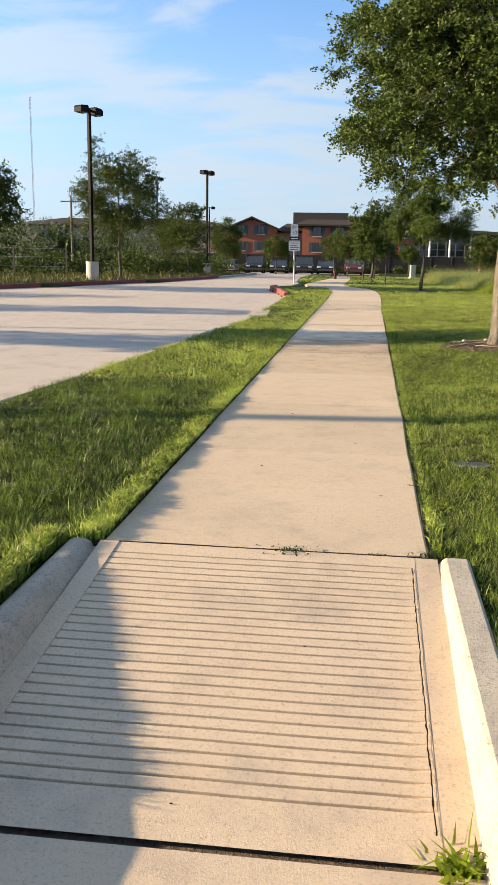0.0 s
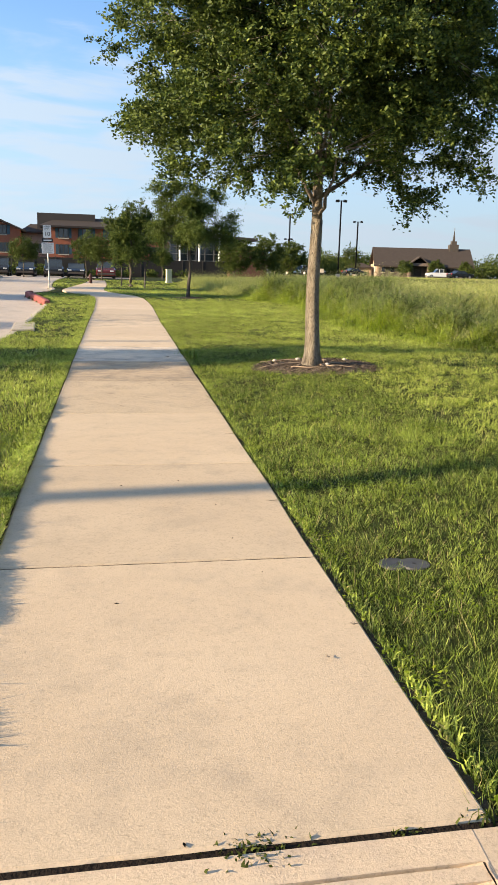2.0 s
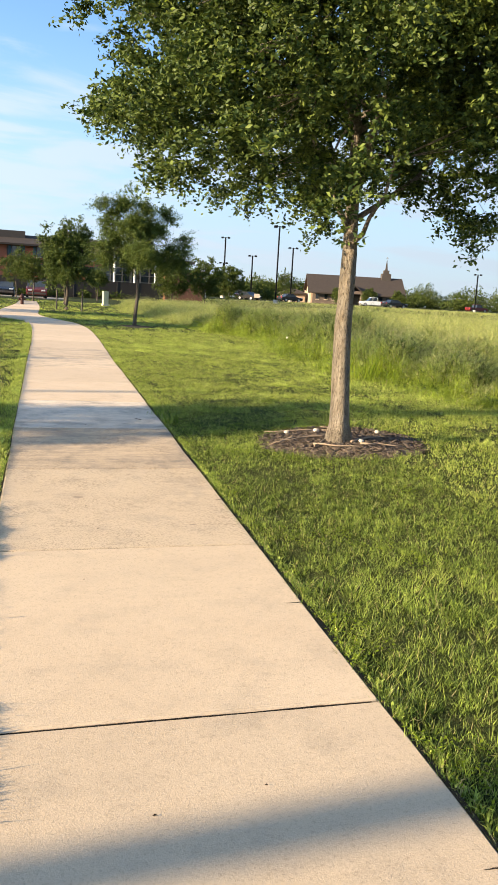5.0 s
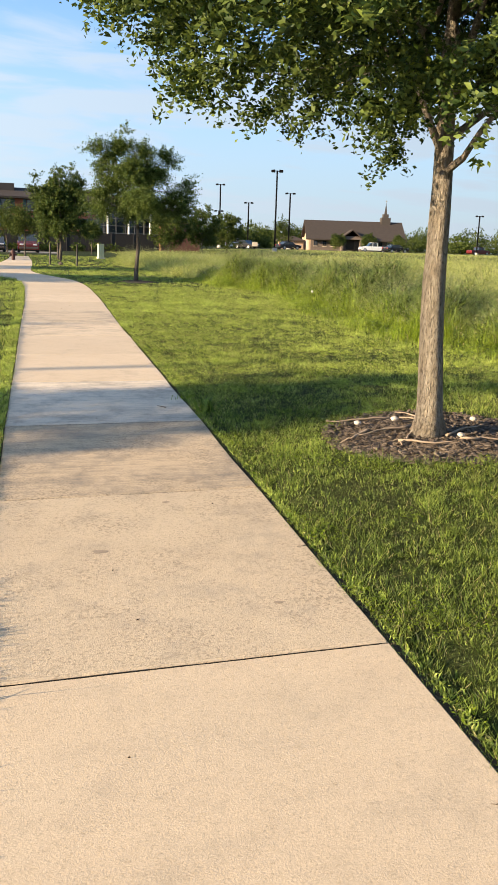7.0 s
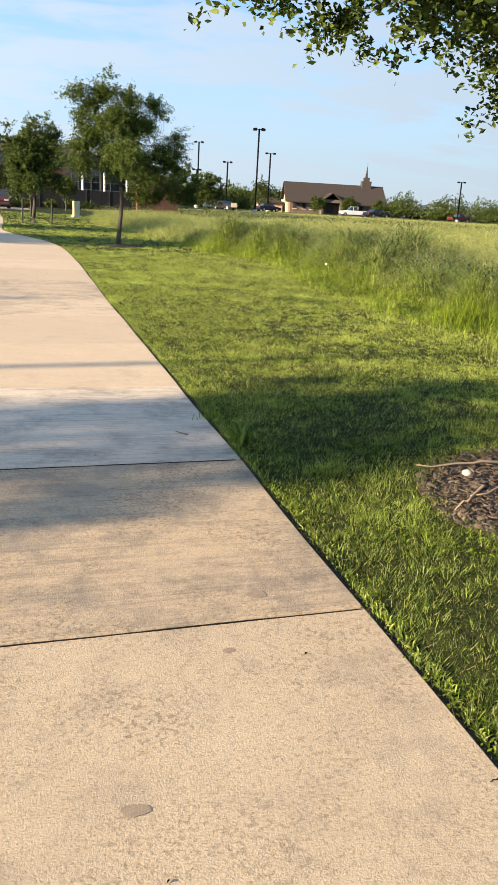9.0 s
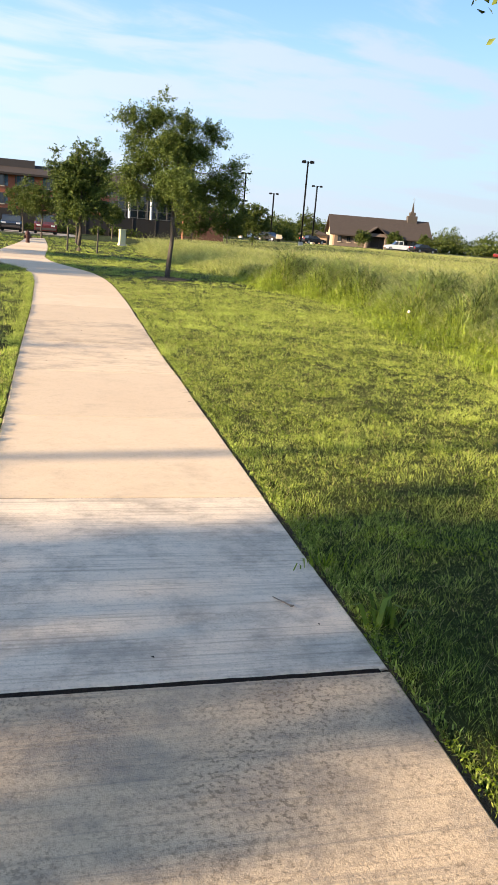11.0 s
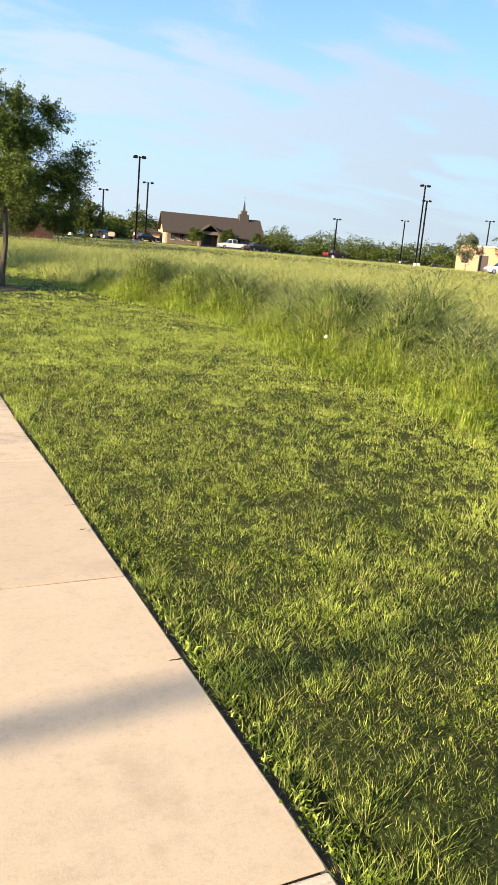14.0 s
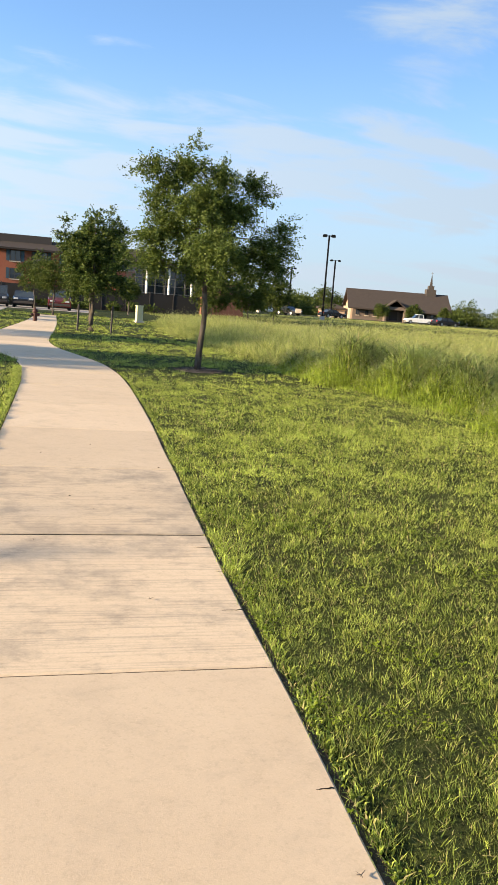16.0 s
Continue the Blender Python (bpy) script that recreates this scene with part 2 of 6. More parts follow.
M["rough_blade"] = leafy("rough_verge_blade", (0.055, 0.065, 0.018), (0.15, 0.155, 0.05), 0.3, 0.7, 0.1, 0.1)
M["young_leaf"] = leafy("young_oak_leaf", (0.20, 0.28, 0.03), (0.26, 0.33, 0.04), 0.4)
M["far_leaf"] = leafy("far_leaf", (0.040, 0.066, 0.012), (0.105, 0.130, 0.025), 0.25, 0.6, 0.15)
M["pale_leaf"] = leafy("pale_leaf", (0.085, 0.11, 0.055), (0.15, 0.18, 0.085), 0.3)
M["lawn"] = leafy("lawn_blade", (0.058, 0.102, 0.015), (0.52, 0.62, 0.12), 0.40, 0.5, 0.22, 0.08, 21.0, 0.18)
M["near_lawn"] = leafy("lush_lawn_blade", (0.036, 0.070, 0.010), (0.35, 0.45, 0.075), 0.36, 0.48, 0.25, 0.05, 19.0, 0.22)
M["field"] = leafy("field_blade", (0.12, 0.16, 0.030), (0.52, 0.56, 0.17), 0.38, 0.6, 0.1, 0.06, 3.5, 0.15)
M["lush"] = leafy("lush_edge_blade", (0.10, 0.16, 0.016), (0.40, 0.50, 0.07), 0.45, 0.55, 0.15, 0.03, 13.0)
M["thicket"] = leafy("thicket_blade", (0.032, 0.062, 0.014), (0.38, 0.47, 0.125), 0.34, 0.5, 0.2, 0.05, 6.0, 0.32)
M["thatch"] = leafy("dry_thatch", (0.035, 0.052, 0.013), (0.21, 0.215, 0.075), 0.3, 0.7, 0.1, 0.12, 12.0, 0.3)
M["seed"] = leafy("seed_head", (0.30, 0.31, 0.12), (0.68, 0.66, 0.34), 0.4, 0.65, 0.2)
M["dark_weed"] = leafy("dark_weed_leaf", (0.035, 0.05, 0.012), (0.10, 0.12, 0.03), 0.3, 0.7, 0.05)
M["dock"] = leafy("dock_leaf", (0.055, 0.10, 0.014), (0.17, 0.25, 0.035), 0.35, 0.5, 0.25)
M["weed"] = leafy("weed_leaf", (0.13, 0.20, 0.015), (0.30, 0.38, 0.035), 0.45, 0.7, 0.05)


def plain(name, c, rough=0.6, metal=0.0, wear=None, scale=6.0, spec=0.4):
    m = Mat(name, rough, metal, spec).base(c)
    m.tint(m.noise(scale, 5, 0.6), wear or tuple(v * 0.78 for v in c), 0.6)
    m.tint(m.noise(scale * 9, 4, 0.6), tuple(min(1, v * 1.18) for v in c), 0.4)
    m.bump(m.noise(scale * 7, 4), 0.12, 0.004)
    return m.done()


M["bronze"] = plain("dark_bronze_metal", (0.004, 0.004, 0.004), 0.6, 0.0, None, 6, 0.12)
M["twig"] = plain("bleached_wood", (0.27, 0.205, 0.145), 0.85)
M["lens"] = plain("lamp_lens", (0.16, 0.17, 0.18), 0.2)
M["steel"] = plain("galvanised_steel", (0.46, 0.46, 0.44), 0.45, 0.7)
M["white_sign"] = plain("white_sign_sheet", (0.72, 0.72, 0.70), 0.5)
M["black_ink"] = plain("black_ink", (0.02, 0.02, 0.02), 0.6)
M["yellow_sign"] = plain("yellow_sign_sheet", (0.72, 0.50, 0.03), 0.5)
M["brick"] = plain("red_brick", (0.36, 0.12, 0.065), 0.9, 0, (0.28, 0.085, 0.05), 1.2)
M["brick_dark"] = plain("brown_brick", (0.17, 0.075, 0.05), 0.9, 0, None, 1.2)
M["stone"] = plain("tan_stone", (0.42, 0.28, 0.175), 0.9, 0, (0.38, 0.25, 0.15), 1.0)
M["grey_wall"] = plain("grey_stucco", (0.26, 0.22, 0.19), 0.9, 0, None, 0.8)
M["cream"] = plain("cream_stucco", (0.60, 0.50, 0.38), 0.9, 0, None, 0.8)
M["roof"] = plain("brown_shingle", (0.060, 0.049, 0.043), 0.95, 0, (0.045, 0.038, 0.034), 1.6, 0.1)
M["trim"] = plain("dark_trim", (0.06, 0.05, 0.042), 0.7)
M["mullion"] = plain("grey_mullion", (0.11, 0.115, 0.12), 0.5)
M["church_wall"] = plain("brown_grey_brick", (0.15, 0.115, 0.095), 0.9, 0, None, 1.0)
M["church_gable"] = plain("pale_tan_stone", (0.42, 0.30, 0.21), 0.9, 0, None, 1.0)
M["glass"] = plain("dark_window_glass", (0.018, 0.026, 0.034), 0.08, 0, None, 1.0, 0.8)
M["shutter"] = plain("blue_grey_shutter", (0.045, 0.085, 0.11), 0.6)
M["fence"] = plain("dark_fence_screen", (0.022, 0.02, 0.018), 0.85, 0, None, 0.8)
M["wood"] = plain("weathered_wood", (0.14, 0.115, 0.09), 0.9, 0, None, 4)
M["rubber"] = plain("tyre_rubber", (0.018, 0.018, 0.018), 0.85)
M["alloy"] = plain("wheel_alloy", (0.42, 0.42, 0.43), 0.35, 0.8)
M["car_black"] = plain("black_car_paint", (0.016, 0.017, 0.02), 0.22, 0.2, None, 1, 0.6)
M["car_white"] = plain("white_car_paint", (0.74, 0.74, 0.73), 0.25, 0, None, 1, 0.6)
M["car_silver"] = plain("silver_car_paint", (0.42, 0.41, 0.40), 0.3, 0.5, None, 1, 0.6)
M["car_red"] = plain("red_car_paint", (0.11, 0.016, 0.015), 0.25, 0.1, None, 1, 0.6)
M["head_lamp"] = plain("headlight_plastic", (0.60, 0.60, 0.58), 0.15)
M["tail_lamp"] = plain("taillight_plastic", (0.35, 0.02, 0.015), 0.2)
M["box"] = plain("pale_green_enamel", (0.56, 0.53, 0.31), 0.5, 0, (0.52, 0.52, 0.36), 3)
M["hydrant"] = plain("dull_red_iron", (0.05, 0.016, 0.013), 0.6, 0.1)
M["lid"] = plain("grey_plastic_lid", (0.05, 0.053, 0.06), 0.6, 0, (0.09, 0.085, 0.08), 14)
M["pebble"] = plain("pale_stone", (0.50, 0.44, 0.37), 0.85)
M["flower"] = plain("white_petal", (0.78, 0.76, 0.68), 0.7)
M["spot"] = plain("dirt_spot", (0.33, 0.255, 0.18), 0.9, 0, (0.22, 0.17, 0.12), 25)
M["line"] = plain("white_road_paint", (0.66, 0.64, 0.60), 0.7)

# ---- building helpers ----


def mesh_from(name, verts, faces, material=None, smooth=False):
    me = bpy.data.meshes.new(name)
    me.from_pydata([tuple(v) for v in verts], [], [tuple(f) for f in faces])
    if material:
        me.materials.append(material)
    if smooth:
        me.polygons.foreach_set("use_smooth", [True] * len(me.polygons))
    me.update()
    return me


def mesh_np(name, verts, tris, material, smooth=False):
    """A mesh of triangles from arrays: quick for grass and leaves."""
    me = bpy.data.meshes.new(name)
    nv, nf = len(verts), len(tris)
    me.vertices.add(nv)
    me.vertices.foreach_set("co", np.asarray(verts, dtype=np.float32).ravel())
    me.loops.add(nf * 3)
    me.loops.foreach_set("vertex_index", np.asarray(tris, dtype=np.int32).ravel())
    me.polygons.add(nf)
    me.polygons.foreach_set("loop_start", np.arange(0, nf * 3, 3, dtype=np.int32))
    me.polygons.foreach_set("loop_total", np.full(nf, 3, dtype=np.int32))
    me.materials.append(material)
    me.update(calc_edges=True)
    if smooth:
        me.polygons.foreach_set("use_smooth", [True] * nf)
    return me


def part(name, bm, material, parent, label=""):
    me = bpy.data.meshes.new(name)
    bm.to_mesh(me)
    bm.free()
    me.materials.append(material)
    ob = new(name, me)
    ob.parent = parent
    if label:
        tagged(ob, label)
    return ob


def thing(name, m, label, category, group="", kind=""):
    ob = new(name)
    ob.empty_display_size = 0.1
    ob.matrix_world = m
    return tagged(ob, label, category, group, kind)


def box(bm, x0, y0, z0, x1, y1, z1, bevel=0.0):
    geo = bmesh.ops.create_cube(bm, size=1, matrix=Matrix.LocRotScale(((x0 + x1) / 2, (y0 + y1) / 2, (z0 + z1) / 2), None, (abs(x1 - x0), abs(y1 - y0), abs(z1 - z0))))
    if bevel:
        edges = {e for v in geo["verts"] for e in v.link_edges}
        bmesh.ops.bevel(bm, geom=list(edges), offset=bevel, segments=2, affect="EDGES", profile=0.5)
    return bm


def boxes(*args, bevel=0.0):
    bm = bmesh.new()
    for b in args:
        box(bm, *b, bevel=bevel)
    return bm


def rod(bm, p, q, r0, r1=None, seg=10, caps=True):
    """A tapered rod from p to q."""
    p, q = Vector(p), Vector(q)
    d = q - p
    m = Matrix.Translation((p + q) / 2) @ d.to_track_quat("Z", "Y").to_matrix().to_4x4()
    bmesh.ops.create_cone(bm, cap_ends=caps, segments=seg, radius1=r0, radius2=r0 if r1 is None else r1, depth=d.length, matrix=m)
    return bm


def prism(bm, outline, y0, y1):
    """An outline in x and z, drawn out from y0 to y1."""
    lo = [bm.verts.new((x, y0, z)) for x, z in outline]
    hi = [bm.verts.new((x, y1, z)) for x, z in outline]
    n = len(outline)
    bm.faces.new(lo)
    bm.faces.new(hi[::-1])
    for i in range(n):
        bm.faces.new((lo[i], hi[i], hi[(i + 1) % n], lo[(i + 1) % n]))
    bmesh.ops.recalc_face_normals(bm, faces=bm.faces[:])
    return bm


# ---- the lie of the land ----
def lin(v, pts):
    return float(np.interp(v, [p[0] for p in pts], [p[1] for p in pts]))


def smooth01(v):
    v = np.clip(v, 0, 1)
    return v * v * (3 - 2 * v)


WALK_R = [(-4, 0.21), (3.58, 0.44), (20.3, 0.95), (25.1, 1.15), (28.6, 1.22), (30.6, 1.13), (32.4, 0.87), (34.3, 0.42), (36, 0.12), (38.2, 0.0), (42, 0.1), (46, 0.26), (53, 0.40), (66, 0.5)]
WALK_L = [(-4, -1.30), (3.58, -1.08), (20.3, -0.59), (23.5, -0.48), (27.8, -0.40), (29.4, -0.43), (31.4, -0.56), (33.0, -0.98), (34.6, -1.45), (37, -1.75), (40, -1.7), (43, -1.5), (53.5, -0.92), (66, -0.6)]
LOT_R = [(-30, -4.1), (1.8, -3.85), (7.2, -3.14), (11.9, -2.54), (17.3, -2.0), (22, -1.92), (26.6, -1.86), (28.5, -2.15), (32.3, -2.85), (33.5, -2.8), (36, -2.3), (39, -2.2), (44, -2.6), (56, -3.0), (80, -3.0), (84, 4.0), (100, 4.0)]
LOT_L = [(-30, -60), (22, -60), (27.5, -13.5), (28.5, -12.4), (31, -11.4), (35, -10.5), (45, -9.1), (56, -8.4), (80, -8.3), (84, -24), (100, -24)]
FIELD_X = [(-10, 6.6), (13, 6.3), (15, 5.4), (19, 5.0), (23, 5.1), (26.5, 5.9), (28.5, 5.4), (30.5, 4.8), (36, 4.7), (48, 4.5), (60, 5.6), (72, 7.0), (140, 9)]


def level(x, y):
    """Height of the lawn and the walk, before kerbs and gutters."""
    x, y = np.asarray(x, float), np.asarray(y, float)
    z = 0.155 + 0.0145 * np.clip(y, -5, 31)
    z = z + 0.06 * np.clip(x - 0.75, 0, 1.7) * (0.25 + 0.75 * smooth01((16.5 - y) / 4)) * smooth01((28 - y) / 8)
    z = z + 0.65 * smooth01((x - 6) / 40) * smooth01((y - 25) / 85)
    return z


def in_lot(x, y):
    x, y = np.asarray(x, float), np.asarray(y, float)
    r = np.interp(y, [p[0] for p in LOT_R], [p[1] for p in LOT_R])
    lft = np.interp(y, [p[0] for p in LOT_L], [p[1] for p in LOT_L])
    return (x < r) & (x > lft) & (y < 98)


def walk_edges(y):
    y = np.asarray(y, float)
    return np.interp(y, [p[0] for p in WALK_L], [p[1] for p in WALK_L]), np.interp(y, [p[0] for p in WALK_R], [p[1] for p in WALK_R])


def soft_edges(y):
    """The walk's edges with the corners of the polylines rounded off."""
    k = np.linspace(-1.1, 1.1, 9)
    e = [walk_edges(y + d * min(1.0, max(0.0, (y - 21) / 3))) for d in k]
    return float(np.mean([v[0] for v in e])), float(np.mean([v[1] for v in e]))


def lift_at(x, y):
    return float(level(x, y))


# ---- ground ----
def build_ground():
    xs = np.unique(np.round(np.concatenate([-np.geomspace(7, 900, 30), np.arange(-7, 9.01, 0.2), np.geomspace(9.4, 900, 40)]), 3))
    ys = np.unique(np.round(np.concatenate([-np.geomspace(3, 500, 16), np.arange(-3, 40.01, 0.25), np.geomspace(40.5, 1500, 60)]), 3))
    gx, gy = np.meshgrid(xs, ys, indexing="ij")
    gz = level(gx, gy) - 0.02
    rough = np.array([[noise.noise(Vector((x * 1.3, y * 1.3, 0.3))) for y in ys] for x in xs])
    gz += rough * 0.012
    gz = np.where(in_lot(gx, gy), gz - 0.30, gz)
    l0, r0 = walk_edges(gy)
    under = (gx > l0 - 0.05) & (gx < r0 + 0.05) & (gy > 1.5) & (gy < 66)
    gz = np.where(under, gz - 0.10, gz)
    ramp = (gx > -1.3) & (gx < 0.62) & (gy < 3.6)
    gz = np.where(ramp | (gy < 1.75), np.minimum(gz, -0.12), gz)
    verts = np.stack([gx, gy, gz], -1).reshape(-1, 3)
    n, m = len(xs), len(ys)
    i, j = np.meshgrid(np.arange(n - 1), np.arange(m - 1), indexing="ij")
    a = (i * m + j).ravel()
    tris = np.concatenate([np.stack([a, a + m, a + m + 1], -1), np.stack([a, a + m + 1, a + 1], -1)])
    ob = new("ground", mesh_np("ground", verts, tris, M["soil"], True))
    return tagged(ob, "green mown lawn soil running out into flat open land", "ground", kind="structure")


build_ground()


def strip(name, left, right, z_of, y0, y1, step, material):
    """A flat sheet between two polylines x(y)."""
    ys = np.arange(y0, y1 + step / 2, step)
    v, f = [], []
    for k, y in enumerate(ys):
        a, b = lin(y, left), lin(y, right)
        for q in np.linspace(0, 1, 6):
            x = a + (b - a) * q
            v.append((x, y, z_of(x, y)))
        if k:
            for q in range(5):
                o = (k - 1) * 6 + q
                f.append((o, o + 1, o + 7, o + 6))
    return mesh_from(name, v, f, material)


lot = tagged(new("road", strip("road", LOT_L, LOT_R, lambda x, y: lift_at(x, y) - 0.15, -30, 98, 0.5, M["lot"])), "pale grey concrete parking lot and drive with shadows across it", "parking lot", kind="structure")


def kerb(name, line, inner, height, material, label, width=0.15, sink=0.25):
    """A kerb of one profile along a plan polyline; inner: +1 puts its width to the right of the way it runs."""
    prof = [(0, -sink), (0, height - 0.03), (0.012, height - 0.01), (0.035, height), (width - 0.03, height), (width - 0.008, height - 0.012), (width, height - 0.04), (width, -sink)]
    v, f = [], []
    for k, (x, y) in enumerate(line):
        a, b = Vector(line[max(k - 1, 0)]), Vector(line[min(k + 1, len(line) - 1)])
        d = (b - a).normalized()
        nrm = Vector((d.y, -d.x)) * inner
        z = lift_at(x, y)
        for w, h in prof:
            v.append((x + nrm.x * w, y + nrm.y * w, z + h))
    n = len(prof)
    for k in range(len(line) - 1):
        for q in range(n - 1):
            f.append((k * n + q, k * n + q + 1, (k + 1) * n + q + 1, (k + 1) * n + q))
    f.append(tuple(range(n)))
    f.append(tuple(range((len(line) - 1) * n, len(line) * n))[::-1])
    ob = new(name, mesh_from(name, v, f, material))
    return tagged(ob, label, "curb", kind="structure")


def along(pts, y0, y1, step=0.6):
    return [(lin(y, pts), y) for y in np.arange(y0, y1 + 1e-6, step)]


kerb("kerb_lot_grey", along(LOT_R, 1.9, 26.3), 1, -0.015, M["curb"], "low grey concrete curb between grass strip and lot")
kerb("kerb_lot_red", along(LOT_R, 26.3, 33.5, 0.4), 1, 0.055, M["red_curb"], "faded red painted curb round the end of the grass strip")
kerb("kerb_drive", along(LOT_R, 36.5, 80), 1, 0.0, M["curb"], "grey concrete curb along the drive")
kerb("kerb_far_red", [(-58, 22.3), (-40, 24.3), (-25, 26.2), (-17, 27.1)] + along(LOT_L, 27.6, 56), -1, 0.02, M["red_curb"], "faded red painted curb along the far side of the lot")
kerb("kerb_far_grey", along(LOT_L, 56, 79.5), -1, 0.0, M["curb"], "grey concrete curb on the far side of the drive")

# ---- walk of concrete slabs ----
JOINTS = [3.58, 5.50, 7.34, 9.21, 11.17, 12.98, 14.84, 16.65, 18.45, 20.28] + [20.28 + 1.85 * k for k in range(1, 25)]
WIDE = (0, 5, 9, 14, 19, 24, 29)


def slab_lift(k):
    """Each slab has settled a little differently."""
    return noise.noise(Vector((k * 7.3, 0, 0))) * 0.003


def walk_top(y):
    return lift_at(0, y) + slab_lift(sum(j <= y for j in JOINTS) - 1)


def build_walk():
    root = thing("pavement", Matrix(), "tan concrete sidewalk of jointed slabs curving through grass", "sidewalk", kind="structure")
    for k in range(len(JOINTS) - 1):
        g0 = 0.014 if k in WIDE else 0.0065 if k < 6 else 0.004
        g1 = 0.014 if k + 1 in WIDE else 0.0065 if k < 5 else 0.004
        y0, y1 = JOINTS[k] + g0, JOINTS[k + 1] - g1
        rows = np.concatenate([[y0, y0 + 0.010], np.linspace(y0 + 0.25, y1 - 0.25, 4), [y1 - 0.010, y1]])
        v, f = [], []
        tip = slab_lift(k)
        n = 30
        for q, y in enumerate(rows):
            a, b = soft_edges(y)
            a += noise.noise(Vector((y * 0.8, 3, 0))) * 0.012
            b += noise.noise(Vector((y * 0.8, 9, 0))) * 0.012
            end = q in (0, len(rows) - 1)
            z = lift_at((a + b) / 2, y) + tip
            v += [(a, y, z - 0.12), (a, y, z - 0.012)]
            for c in range(n):                           # chipped, uneven edges at the joints
                u = a + 0.012 + (b - a - 0.024) * c / (n - 1)
                chip = noise.noise(Vector((u * 19, k * 3.1 + q, 5))) * 0.5 + noise.noise(Vector((u * 5, k * 3.1 + q, 8))) * 0.5
                v.append((u, y + (chip * 0.0045 if end else 0.0), z - (0.005 + 0.003 * abs(chip) if end else 0.0)))
            v += [(b, y, z - 0.012), (b, y, z - 0.12)]
            if q:
                o = (q - 1) * (n + 4)
                f += [(o + c, o + c + 1, o + c + n + 5, o + c + n + 4) for c in range(n + 3)]
        f += [tuple(range(n + 4))[::-1], tuple(len(v) - n - 4 + c for c in range(n + 4))]
        ob = new("slab", mesh_from("slab", v, f, M[{3: "walk_pitted", 4: "walk_worn", 5: "walk_brushed", 8: "walk_stained", 9: "walk_stained"}.get(k, "walk" if k < 3 else "walk_smooth")]))
        ob.parent = root
    bed = strip("joint_bed", [(p, q + 0.03) for p, q in WALK_L], [(p, q - 0.03) for p, q in WALK_R], lambda x, y: lift_at(0, y) - 0.007, 3.572, 65, 0.4, M["gap"])
    ob = new("joint_bed", bed)
    ob.parent = root
    for name, line, s in (("edge_trench", WALK_L, -1), ("edge_trench", WALK_R, 1)):
        v, f = [], []
        for q, y in enumerate(np.arange(3.6, 40, 0.2)):
            e = soft_edges(y)[0 if s < 0 else 1]
            w = 0.03 + 0.015 * noise.noise(Vector((y * 1.7, s * 5, 0)))
            z = lift_at(e, y)
            v += [(e - s * 0.02, y, z - 0.016), (e + s * w, y, z - 0.011)]
            if q:
                f.append((2 * q - 2, 2 * q - 1, 2 * q + 1, 2 * q))
        ob = new(name, mesh_from(name, v, f, M["edge_soil"]))
        ob.parent = root


build_walk()

# ---- grooved ramp down to the street ----
RAMP_TOP, RAMP_END = 3.565, 1.84


def ramp_z(y):
    return 0.005 + (0.205 - 0.005) * max(0.0, min(1.0, (y - RAMP_END) / (RAMP_TOP - RAMP_END)))


def skew(y):
    return 0.0305 * (y - 3.58)


